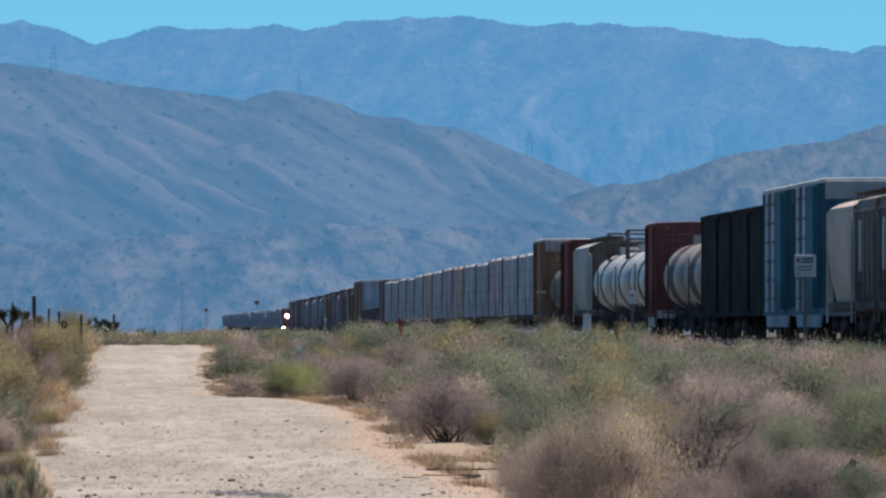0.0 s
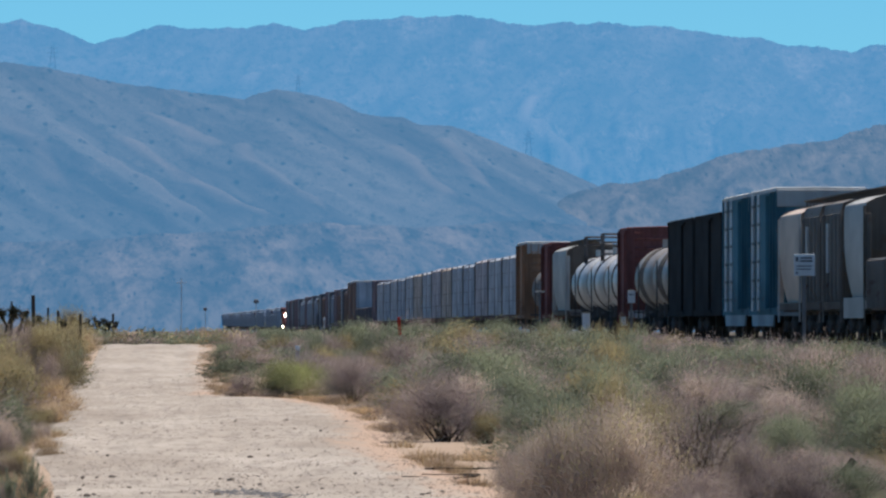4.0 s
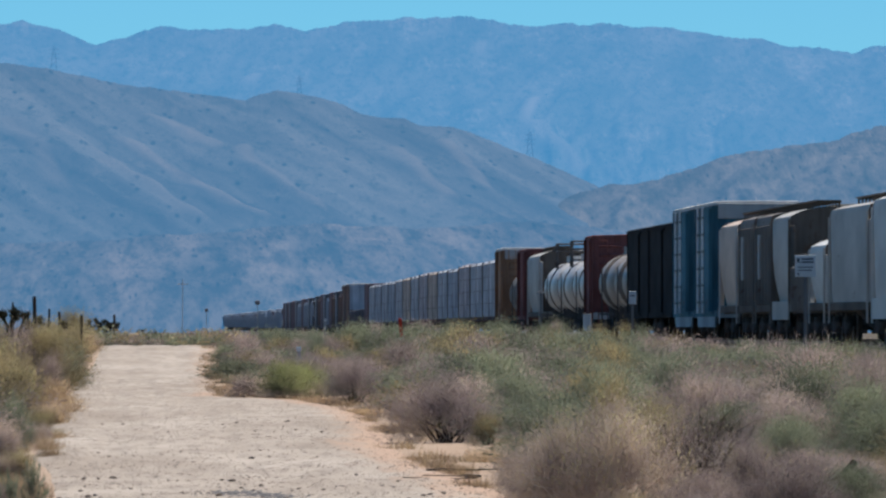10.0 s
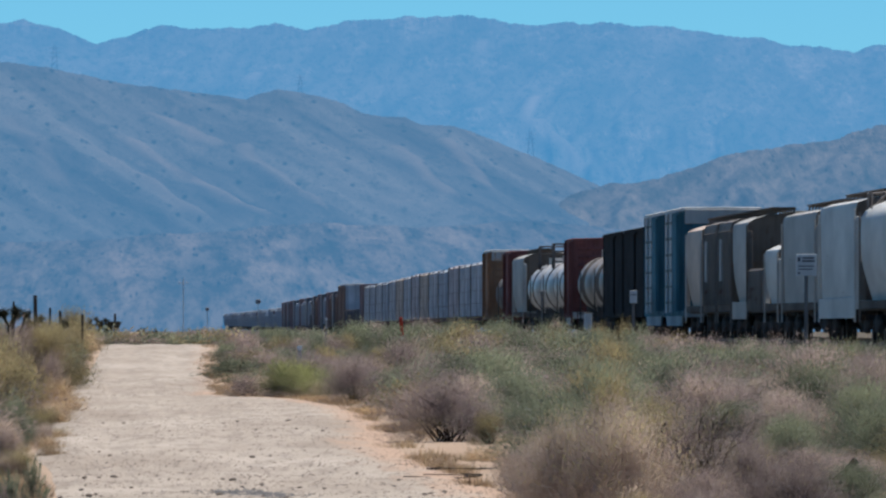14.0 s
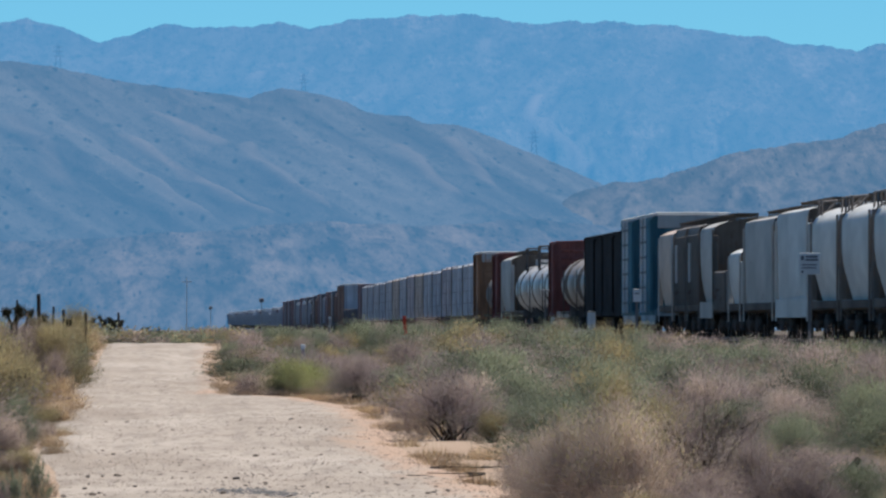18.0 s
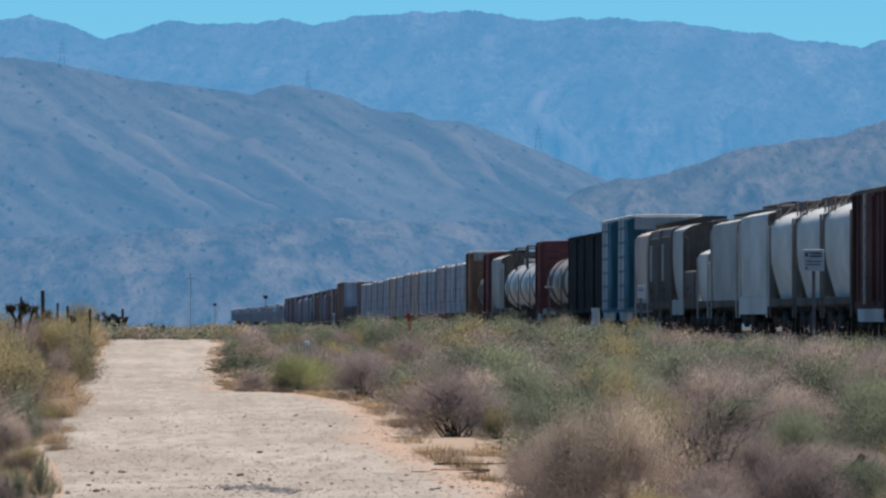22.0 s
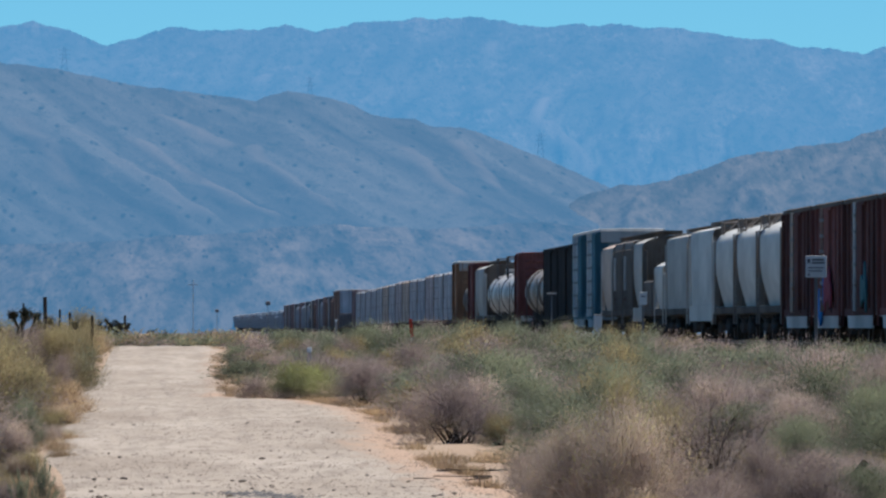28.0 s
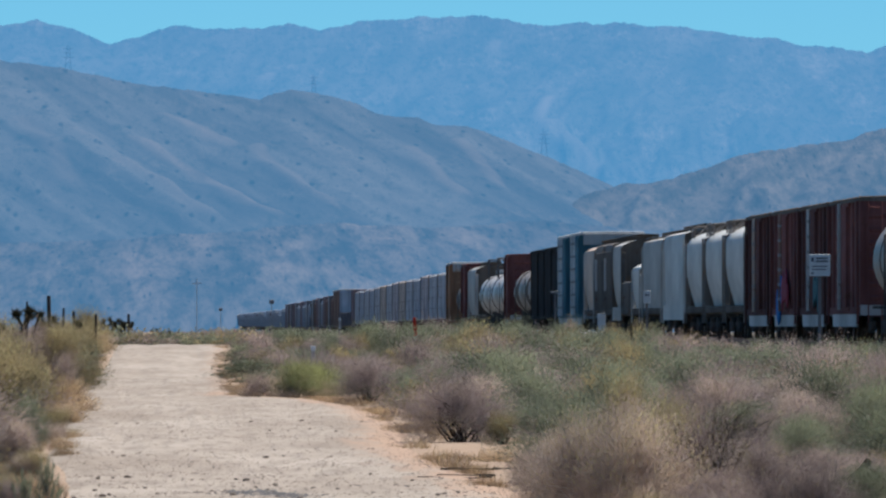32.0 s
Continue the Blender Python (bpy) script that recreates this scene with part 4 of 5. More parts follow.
couple("dusty_tank", 394.5, 425.5, 2, lambda h: tank(h, 1.4, 2.5, M["dusty"], "dusty grey-brown tank car with a dark spill band", (0.1,), band=1.7))
couple("maroon_box", 426, 436, 1, lambda h: boxcar(h, 4.78, M["maroon"], M["pale"], M["maroon"], "short maroon boxcar with a pale sill plate", 5, "mid", False, door=1.0))
couple("silver_tank", 436.5, 490, 3, lambda h: tank(h, 1.4, 2.5, M["silver"], "silver tank car with a railed top platform", (0.0,), True, band=0.6))
couple("pale_hopper", 490.5, 508, 1, lambda h: hopper(h, 4.6, M["grey"], M["grey"], "pale grey curved-side covered hopper", "slab"))
couple("maroon_tall", 508.3, 522, 1, lambda h: boxcar(h, 4.75, M["maroon"], M["maroon"], M["maroon"], "plain dark maroon boxcar with ribbed sides", 7, None, False))
couple("dark_tank", 522.5, 542, 1, lambda h: tank(h, 1.35, 2.4, M["taupe"], "dark dusty tank car with one strap", (0.0,)))
couple("brown_box", 542.4, 557.6, 1, lambda h: boxcar(h, 5.1, M["brown"], M["brown"], M["roof"], "tall orange-brown boxcar with a grey roof", 7, None, False, cap=M["galv"], crown=0.02))
RACKS = {"grey": (4.50, "rackgrey"), "blue-grey": (4.42, "rackblue"), "pinkish": (4.56, "rackpink"), "tan": (4.50, "racktan")}
for i, kind in enumerate(("grey", "grey", "pinkish", "blue-grey", "grey", "tan", "pinkish", "grey", "tan", "grey", "blue-grey", "grey", "blue-grey", "grey")):
    y = 557.8 + 23.75 * i
    couple("rack_" + kind, y, y + 23.75, 1, lambda h, k=kind: rack(h, RACKS[k][0], M[RACKS[k][1]], "enclosed rack car with %s galvanised panels" % k))


def gondola(half, mat, label):
    """Low open car with ribbed sides."""
    car = tagged(new("gondola_car"), label, "gondola", "cars of the moving train")
    for s in (-1, 1):
        part("side_wall", boxes((s * 1.5 - 0.05, s * 1.5 + 0.05, -half, half, 1.05, 2.5), bevel=0.02), mat, car)
        part("end_wall", boxes((-1.45, 1.45, s * half - 0.05, s * half + 0.05, 1.05, 2.5), bevel=0.02), mat, car)
    part("deck", boxes((-1.45, 1.45, -half + 0.06, half - 0.06, 1.05, 1.15)), M["under"], car)
    for k in range(8):
        y = -half + 0.6 + (2 * half - 1.2) * k / 7
        part("side_post", boxes((-1.64, -1.55, y - 0.08, y + 0.08, 1.0, 2.45), bevel=0.02), mat, car)
    couplers(car, half)
    bogies(car, half, False)
    return car


couple("deck_gondola", 271.8, 280.2, 1, lambda h: gondola(h, M["taupe"], "short low brown gondola between two hoppers"))

# Far cars wear the paler paints that stand in for haze.
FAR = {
    "maroon": lambda h: boxcar(h, 4.75, M["dullmaroon"], M["dullmaroon"], M["dullmaroon"], "maroon boxcar far along the train, dulled for haze", 7, None, False, False),
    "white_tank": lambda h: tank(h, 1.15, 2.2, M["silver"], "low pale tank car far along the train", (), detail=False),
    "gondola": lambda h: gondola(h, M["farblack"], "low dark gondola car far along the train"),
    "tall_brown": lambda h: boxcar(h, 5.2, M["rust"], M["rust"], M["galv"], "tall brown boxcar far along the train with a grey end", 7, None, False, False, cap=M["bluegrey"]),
    "rust_hopper": lambda h: hopper(h, 4.6, M["rust"], M["taupe"], "rusty brown covered hopper far along the train, lightened for haze", False, 5, detail=False),
    "black": lambda h: boxcar(h, 4.7, M["farblack"], M["pale"], M["farblack"], "dark boxcar far along the train, lightened for haze", 7, "mid", False, False, rods_at=(0.5,)),
    "grey_hopper": lambda h: hopper(h, 4.45, M["bluegrey"], M["bluegrey"], "grey covered hopper far along the train, blued for haze", False, 5, detail=False),
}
y = 890.6
for kind, length in (("maroon", 17.5), ("white_tank", 16), ("gondola", 17), ("gondola", 17), ("gondola", 17), ("tall_brown", 19), ("tall_brown", 19),
                     ("rust_hopper", 17), ("black", 18), ("rust_hopper", 17), ("maroon", 18), ("grey_hopper", 16), ("black", 18), ("maroon", 18), ("rust_hopper", 17), ("black", 18), ("gondola", 17), ("grey_hopper", 16), ("black", 18),
                     ("grey_hopper", 16), ("grey_hopper", 16), ("maroon", 18), ("grey_hopper", 16), ("grey_hopper", 16), ("black", 18), ("maroon", 18), ("maroon", 18), ("black", 18), ("maroon", 17.4), ("black", 20.2), ("maroon", 20.3)):
    couple("far_" + kind, y, y + length, 1, FAR[kind])
    y += length

# ---- the standing train on the siding ----
loco = locomotive()
loco.matrix_basis = pose(SIDING - 0.15, 1800.5, rail_z(1800))


def standing(half, mat, top=4.1):
    car = tagged(new("boxcar"), "bluish-grey boxcar of the train standing on the siding, paled for haze", "boxcar", "cars of the standing train")
    part("body", boxes((-1.5, 1.5, -half, half, 1.05, top), bevel=0.08), mat, car)
    part("roof", boxes((-1.52, 1.52, -half, half, top, top + 0.15), bevel=0.06), M["hazegrey"], car)
    part("door", boxes((-1.56, -1.5, -1.4, 1.4, 1.1, top - 0.2)), M["hazegrey"], car)
    for y in np.linspace(-half + 0.4, half - 0.4, 5):
        part("side_post", boxes((-1.57, -1.5, y - 0.12, y + 0.12, 1.05, top - 0.1)), M["bluegrey"], car)
    part("underframe", boxes((-0.4, 0.4, -half - 0.4, half + 0.4, 0.6, 1.05)), M["under"], car)
    bogies(car, half, False)
    return car


# Haze over the standing train is put into these pale paints.
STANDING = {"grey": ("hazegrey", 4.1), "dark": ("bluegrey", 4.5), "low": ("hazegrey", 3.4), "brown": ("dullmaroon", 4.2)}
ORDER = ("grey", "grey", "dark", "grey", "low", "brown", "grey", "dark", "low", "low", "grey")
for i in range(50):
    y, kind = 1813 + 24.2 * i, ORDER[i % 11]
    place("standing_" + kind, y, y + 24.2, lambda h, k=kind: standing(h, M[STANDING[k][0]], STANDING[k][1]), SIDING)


# ---- shrubs ----
def needles(rng, n_, lobes, length, width, up=0.5, shell=0.55, stray=0.07, outer=0.6):
    """Many thin leaves round a few lobes; returns quads."""
    L = np.array(lobes)
    k = rng.integers(0, len(L), n_)
    d = rng.normal(size=(n_, 3))
    d[:, 2] = np.abs(d[:, 2]) * 0.9 - 0.25
    d /= np.linalg.norm(d, axis=1, keepdims=True)
    r = shell + (1 - shell) * rng.random((n_, 1)) ** outer
    r *= 1 + stray * np.clip(rng.normal(size=(n_, 1)), -2, 1.8)
    c = L[k, :3] + d * L[k, 3:6] * r
    c[:, 2] = np.maximum(c[:, 2], 0.01)
    a = d + rng.normal(size=(n_, 3)) * 0.55
    a[:, 2] += up
    a /= np.linalg.norm(a, axis=1, keepdims=True)
    s = np.cross(a, rng.normal(size=(n_, 3)))
    s /= np.linalg.norm(s, axis=1, keepdims=True) + 1e-6
    ln = length * (0.6 + 0.8 * rng.random((n_, 1)))
    wd = width * (0.6 + 0.8 * rng.random((n_, 1)))
    V = np.stack([c - a * ln / 2 - s * wd / 2, c - a * ln / 2 + s * wd / 2, c + a * ln / 2], 1)
    N = d * 0.9 + rng.normal(size=(n_, 3)) * (0.15 if stray > 0.05 else 0.06)        # leaves of a tuft turn to the light together
    N[:, 2] += 0.25
    N /= np.linalg.norm(N, axis=1, keepdims=True)
    return V.reshape(-1, 3), np.arange(n_ * 3).reshape(-1, 3), np.repeat(N, 3, axis=0)


def stems(rng, n_, spread, height, r0, forks=3):
    """Tapered, bent three-sided branches from one root."""
    V, F = [], []
    def limb(p, d, ln, r, depth):
        steps = 4
        o = len(V)
        for i in range(steps + 1):
            rr = r * (1 - 0.75 * i / steps)
            s = d.cross(Vector((0.3, 0.2, 1))).normalized()
            u = d.cross(s).normalized()
            for q in range(3):
                V.append(tuple(p + (s * math.cos(q * 2.094) + u * math.sin(q * 2.094)) * rr))
            if i < steps:
                p = p + d * ln / steps
                d = (d + Vector(rng.normal(size=3)) * 0.18 + Vector((0, 0, 0.05))).normalized()
                if depth and i >= 1:
                    limb(p.copy(), (d + Vector(rng.normal(size=3)) * 0.55).normalized(), ln * 0.5, rr * 0.6, depth - 1)
        for i in range(steps):
            for q in range(3):
                F.append((o + i * 3 + q, o + i * 3 + (q + 1) % 3, o + i * 3 + 3 + (q + 1) % 3, o + i * 3 + 3 + q))
    for _ in range(n_):
        a, t = rng.random() * 6.283, rng.random() ** 0.7
        d = Vector((math.cos(a) * spread * t, math.sin(a) * spread * t, height)).normalized()
        limb(Vector((rng.normal() * 0.04, rng.normal() * 0.04, 0)), d, (0.5 + 0.35 * rng.random()) * math.hypot(spread * t, height), r0, forks)
    return V, F


def clusters_of(rng, count, low, lumpy):
    """Ends of the main limbs of a shrub one metre wide and about 0.55 m high: an uneven dome."""
    a = 2.399963 * np.arange(count) + rng.normal(size=count) * 0.5
    el = low + (1.45 - low) * rng.random(count) ** 0.8
    r = 1 + lumpy * np.clip(rng.normal(size=count), -1.6, 1.3)
    return np.stack([0.44 * r * np.cos(el) * np.cos(a), 0.44 * r * np.cos(el) * np.sin(a), 0.50 * r * np.sin(el)], 1)


def shoots(rng, n_, ends, sigma, length, width, lean=0.35, up=0.35, inner=0.4, bias=0.5, root=0.07):
    """Narrow leaves along arching shoots that fan out from the root; returns triangles with soft normals."""
    k = rng.integers(0, len(ends), n_)
    tip = ends[k] + np.clip(rng.normal(size=(n_, 3)), -2.1, 2.1) * sigma * np.array([1, 1, 0.8])
    base = np.concatenate([rng.normal(size=(n_, 2)) * root, np.zeros((n_, 1))], 1)
    s = inner + (1 - inner) * rng.random((n_, 1)) ** bias
    flat, rise = s ** 1.15, s ** 0.85
    c = base + (tip - base) * np.concatenate([flat, flat, rise], 1)
    c[:, 2] = np.maximum(c[:, 2], 0.012)
    a = tip - base
    a /= np.linalg.norm(a, axis=1, keepdims=True) + 1e-6
    a = a + rng.normal(size=(n_, 3)) * lean
    a[:, 2] += up
    a /= np.linalg.norm(a, axis=1, keepdims=True)
    side = np.cross(a, rng.normal(size=(n_, 3)))
    side /= np.linalg.norm(side, axis=1, keepdims=True) + 1e-6
    ln = length * (0.55 + 0.9 * rng.random((n_, 1)))
    wd = width * (0.6 + 0.8 * rng.random((n_, 1)))
    V = np.stack([c - a * ln / 2 - side * wd / 2, c - a * ln / 2 + side * wd / 2, c + a * ln / 2], 1)
    N = c - np.array([0, 0, 0.12])
    N /= np.linalg.norm(N, axis=1, keepdims=True) + 1e-6
    local = (c - ends[k] * 0.85) / (2.2 * sigma)
    N = 0.7 * N + 0.55 * np.clip(local, -1, 1) + rng.normal(size=(n_, 3)) * 0.05
    N[:, 2] += 0.3
    N /= np.linalg.norm(N, axis=1, keepdims=True)
    return V.reshape(-1, 3), np.arange(n_ * 3).reshape(-1, 3), np.repeat(N, 3, axis=0)


SHRUBS, PLANTED, TAKEN = {}, [], []
# foliage, twigs, label, lowest limb (radians), limbs, spread of a limb's shoots, leaf length and width, upward pull, yellow tips
KINDS = {
    "dry": ("drybush", "twig", "dry pinkish-tan brush with bare twigs", 0.0, 36, 0.085, 0.030, 0.0030, 0.1, 0.0),
    "gold": ("drybush", "twig", "dry pinkish brush fringed with yellow blossom", 0.0, 42, 0.080, 0.028, 0.0028, 0.1, 0.09),
    "grey": ("greybush", "darktwig", "grey-brown brush with dark bare branches", 0.03, 34, 0.100, 0.036, 0.0027, 0.2, 0.012),
    "sage": ("sage", "twig", "grey-green sagebrush on sandy ground", 0.0, 30, 0.095, 0.030, 0.0034, 0.4, 0.0),
    "olive": ("olive", "darktwig", "yellow-olive rabbitbrush with dark stems", 0.05, 28, 0.090, 0.028, 0.0030, 0.3, 0.09),
    "green": ("green", "twig", "low shrub with a fresh green crown and dry skirt", 0.0, 30, 0.090, 0.032, 0.0036, 0.5, 0.0),
    "twiggy": ("greybush", "darktwig", "open brush of dark bare branches with sparse yellow-green leaves", 0.10, 30, 0.110, 0.026, 0.0028, 0.2, 0.11),
    "stalk": ("sage", "twig", "few upright leafy sage stalks at the road's edge", 0.75, 24, 0.016, 0.034, 0.0045, 0.6, 0.0),
    "straw": ("straw", "twig", "clump of dry orange grass", 0.15, 16, 0.130, 0.110, 0.0040, 0.8, 0.0)}


def shrub(kind, variant, fine):
    """A shrub of unit size; fine 2: seen close, 1: middle distance, 0: far."""
    key = (kind, variant, fine)
    if key in SHRUBS:
        return SHRUBS[key]
    rng = np.random.default_rng(100 + 17 * variant + 5 * fine + sum(map(ord, kind)))
    look_, twig, label, low, limbs, sigma, ln, wd, up, tips = KINDS[kind]
    n_ = {2: 27000, 1: 7500, 0: 3200}[fine]
    n_ = {"straw": n_ // 4, "stalk": 3600, "twiggy": n_ // 3, "grey": int(n_ * 0.85)}.get(kind, n_)
    wd *= 1.12
    if fine < 2:
        ln, wd, sigma = ln * (1.7 - 0.3 * fine), wd * (3.6 - 1.6 * fine), sigma * 1.1
    ends = clusters_of(rng, limbs, low, 0.30 if kind == "straw" else 0.16)
    th = tagged(new("shrub"), label, "shrub", "desert shrubs")
    V, F, N = shoots(rng, n_, ends, sigma, ln, wd, 0.3 if kind == "straw" else 0.5, up)
    part("foliage", sheet("foliage", V, F, True, N), M[look_], th)
    if tips and (fine == 2 or kind == "olive"):
        high = ends[ends[:, 2] > 0.16] * 1.04
        V, F, N = shoots(rng, int(n_ * tips), high, sigma, ln * 0.7, wd * 1.3, 0.6, 0.3, 0.90, 0.5)
        part("blossom", sheet("blossom", V, F, True, N), M["yellowtip"], th, "pale yellow blossom at the shoot tips")
    if kind == "green":
        skirt = clusters_of(rng, 26, 0.0, 0.1) * np.array([1.05, 1.05, 0.55])
        V, F, N = shoots(rng, n_ // 3, skirt, sigma * 0.8, ln, wd, 0.4, 0.3)
        part("dry_skirt", sheet("dry_skirt", V, F, True, N), M["drybush"], th, "dry grey-tan lower shoots")
    V, F = stems(rng, {2: 14, 1: 4, 0: 2}[fine], 0.44, 0.40, 0.0085 if twig == "darktwig" else 0.006, 2 if fine == 2 else 1)
    part("branchwork", sheet("branchwork", V, F, False), M[twig if fine == 2 else "darktwig"], th)
    if fine == 2 and kind in ("olive", "grey", "twiggy"):
        V, F = stems(rng, 26 if kind == "twiggy" else 17, 0.50 if kind == "twiggy" else 0.46, 0.50, 0.0125 if kind == "twiggy" else 0.0065, 2)
        part("dead_branch", sheet("dead_branch", V, F, False), M["darktwig"], th, "dark leafless branches")
    if fine == 2 and kind != "stalk":
        V, F = stems(rng, 26 if kind in ("dry", "gold") else 10, 0.48, 0.46, 0.0036, 2)
        tagged(part("twig_tangle", sheet("twig_tangle", V, F, False), M["bleached"], th, "bleached bare twigs"), kind="stuff")
    SHRUBS[key] = th
    return th


def plant(kind, x, y, w, h, fine=1, turn=None):
    t = shrub(kind, random.randrange(3 if fine < 2 else 2), fine)
    m = pose(x, y, ground_z(x, y) - 0.03, 0, 0, random.random() * 360 if turn is None else turn)
    ob = copy_thing(t, m) if t in PLANTED else t
    PLANTED.append(t)
    ob.matrix_basis = m @ Matrix.Diagonal((w, w, h * 1.32, 1))
    return ob


# the shrubs that stand out: kind, x, y, width, height, fineness
BANK = [
    ("olive", -2.02, 242.6, 2.02, 2.09, 2), ("olive", -2.08, 287.6, 2.08, 1.82, 2), ("grey", -2.63, 242.6, 1.62, 1.91, 2), ("olive", -2.22, 192.4, 1.25, 1.10, 2),
    ("sage", -1.52, 127.8, 0.75, 0.95, 2), ("grey", -1.78, 215.0, 1.05, 1.25, 2), ("straw", -1.50, 205.0, 1.0, 0.60, 1), ("straw", -1.28, 165.0, 0.6, 0.48, 1), ("straw", -1.12, 131.0, 0.5, 0.26, 1), ("dry", -1.49, 116.2, 0.58, 0.74, 2), ("straw", -1.19, 186.0, 0.93, 0.36, 1), ("straw", -1.76, 372.0, 1.03, 0.83, 1),
    ("olive", -2.45, 420.0, 2.10, 1.87, 1), ("dry", -1.75, 420.0, 1.40, 0.58, 1), ("straw", -1.15, 143.1, 0.64, 0.20, 1), ("grey", -1.13, 84.5, 0.42, 0.42, 2),
    ("straw", -1.17, 97.9, 0.38, 0.22, 1), ("olive", -1.31, 146.8, 0.73, 0.53, 2), ("dry", -1.29, 169.1, 0.56, 0.38, 2), ("olive", -1.16, 101.5, 0.45, 0.48, 2),
    ("olive", -1.18, 85.8, 0.48, 0.48, 2), ("stalk", -0.99, 82.1, 0.36, 0.62, 2), ("stalk", -0.80, 81.3, 0.46, 0.72, 2), ("straw", -1.00, 124.0, 0.41, 0.24, 1),
    ("dry", -1.25, 136.1, 0.45, 0.42, 2), ("dry", -1.27, 101.5, 0.45, 0.45, 2),
]
FRONT = [
    ("gold", 3.62, 83.0, 1.25, 1.18, 2), ("gold", 3.98, 82.1, 1.25, 1.28, 2), ("dry", 3.42, 84.5, 1.00, 0.80, 2), ("twiggy", 4.98, 91.0, 1.55, 1.22, 2), ("dry", 3.94, 97.9, 1.03, 0.76, 2),
    ("olive", 4.72, 100.5, 0.75, 1.42, 2), ("olive", 5.05, 98.0, 0.80, 1.05, 2), ("olive", 5.38, 88.0, 0.65, 0.66, 2), ("olive", 3.78, 76.8, 0.40, 0.42, 2),
    ("grey", 7.08, 109.4, 1.34, 0.85, 2), ("sage", 7.81, 109.4, 1.34, 1.15, 2), ("dry", 7.55, 118.0, 1.25, 0.95, 2), ("sage", 6.75, 104.0, 1.20, 0.78, 2),
    ("grey", 6.17, 91.5, 1.17, 0.51, 2), ("grey", 6.45, 90.6, 1.10, 0.42, 2), ("straw", 6.70, 93.0, 0.60, 0.34, 2),
    ("grey", 5.20, 79.6, 1.00, 0.66, 2), ("sage", 5.65, 80.5, 0.95, 0.58, 2), ("grey", 4.30, 76.4, 0.85, 0.44, 2), ("grey", 4.50, 81.0, 0.95, 0.55, 2), ("olive", 4.15, 80.0, 0.45, 0.32, 2), ("grey", 4.72, 83.0, 0.80, 0.48, 2), ("grey", 5.22, 85.8, 0.86, 0.76, 2),
    ("straw", 5.85, 84.5, 0.85, 0.26, 1),
]
VERGE = [
    ("grey", 4.22, 137.4, 1.95, 1.2, 2), ("olive", 4.65, 133.5, 0.63, 0.59, 2), ("dry", 4.43, 189.8, 1.16, 0.23, 1), ("straw", 4.15, 180.0, 0.90, 0.22, 1),
    ("straw", 4.12, 118.7, 0.79, 0.20, 1), ("sage", 6.89, 192.4, 2.14, 1.28, 1),
]
TRACKSIDE = [
    ("sage", 3.20, 348.8, 1.36, 0.83, 1), ("grey", 5.67, 345.8, 1.40, 0.93, 1), ("grey", 6.92, 351.8, 1.40, 1.03, 1), ("sage", 5.72, 420.0, 2.10, 0.95, 1),
    ("sage", 17.50, 420.0, 1.40, 1.87, 1), ("grey", 17.35, 418.0, 1.10, 1.75, 2), ("sage", 15.26, 417.0, 2.38, 1.97, 1), ("sage", 17.40, 423.0, 2.38, 1.82, 1),
    ("sage", 13.34, 417.0, 2.24, 1.81, 1), ("sage", 15.36, 423.0, 2.24, 1.81, 1), ("olive", 19.08, 417.0, 1.68, 1.60, 1), ("olive", 20.59, 423.0, 1.68, 1.78, 1),
    ("grey", 18.50, 325.2, 1.64, 1.00, 1), ("grey", 19.98, 331.2, 1.64, 1.11, 1), ("sage", 20.24, 325.2, 1.42, 0.93, 1), ("sage", 21.52, 331.2, 1.42, 1.03, 1),
    ("sage", 19.80, 296.0, 1.86, 1.10, 1), ("olive", 19.70, 282.0, 1.70, 1.05, 1), ("sage", 19.50, 270.0, 1.80, 1.05, 1), ("sage", 11.37, 417.0, 1.96, 1.56, 1),
    ("sage", 13.13, 423.0, 1.96, 1.73, 1), ("sage", 8.57, 417.0, 1.96, 1.35, 1), ("sage", 10.33, 423.0, 1.96, 1.37, 1), ("grey", 9.84, 417.0, 2.24, 1.56, 1),
    ("grey", 11.86, 423.0, 2.24, 1.73, 1),
]
FILL = [
    ("grey", 4.41, 203.6, 1.53, 1.24, 2), ("green", 3.42, 219.7, 2.05, 1.05, 2), ("grey", 2.38, 219.7, 0.98, 0.76, 1), ("straw", 3.79, 209.8, 1.05, 0.21, 1),
    ("sage", 8.96, 136.1, 1.51, 0.45, 2), ("dry", 10.26, 164.1, 1.64, 0.82, 2), ("sage", 10.85, 192.4, 1.71, 1.07, 1), ("grey", 7.16, 265.7, 2.21, 1.33, 1),
    ("sage", 9.12, 214.6, 2.62, 1.08, 1), ("grey", 9.03, 242.6, 2.29, 1.11, 1), ("dry", 11.72, 223.2, 2.11, 0.89, 1), ("sage", 13.58, 223.2, 2.85, 1.07, 1),
    ("grey", 13.09, 192.4, 2.14, 1.09, 1), ("grey", 10.31, 242.6, 2.70, 0.94, 1), ("olive", 10.07, 214.6, 1.49, 1.43, 1),
]
for kind, x, y, w, h, fine in FRONT + VERGE + BANK + TRACKSIDE + FILL:
    plant(kind, x, y, w, h, fine)
    if kind != "straw":
        TAKEN.append((x, y, w))

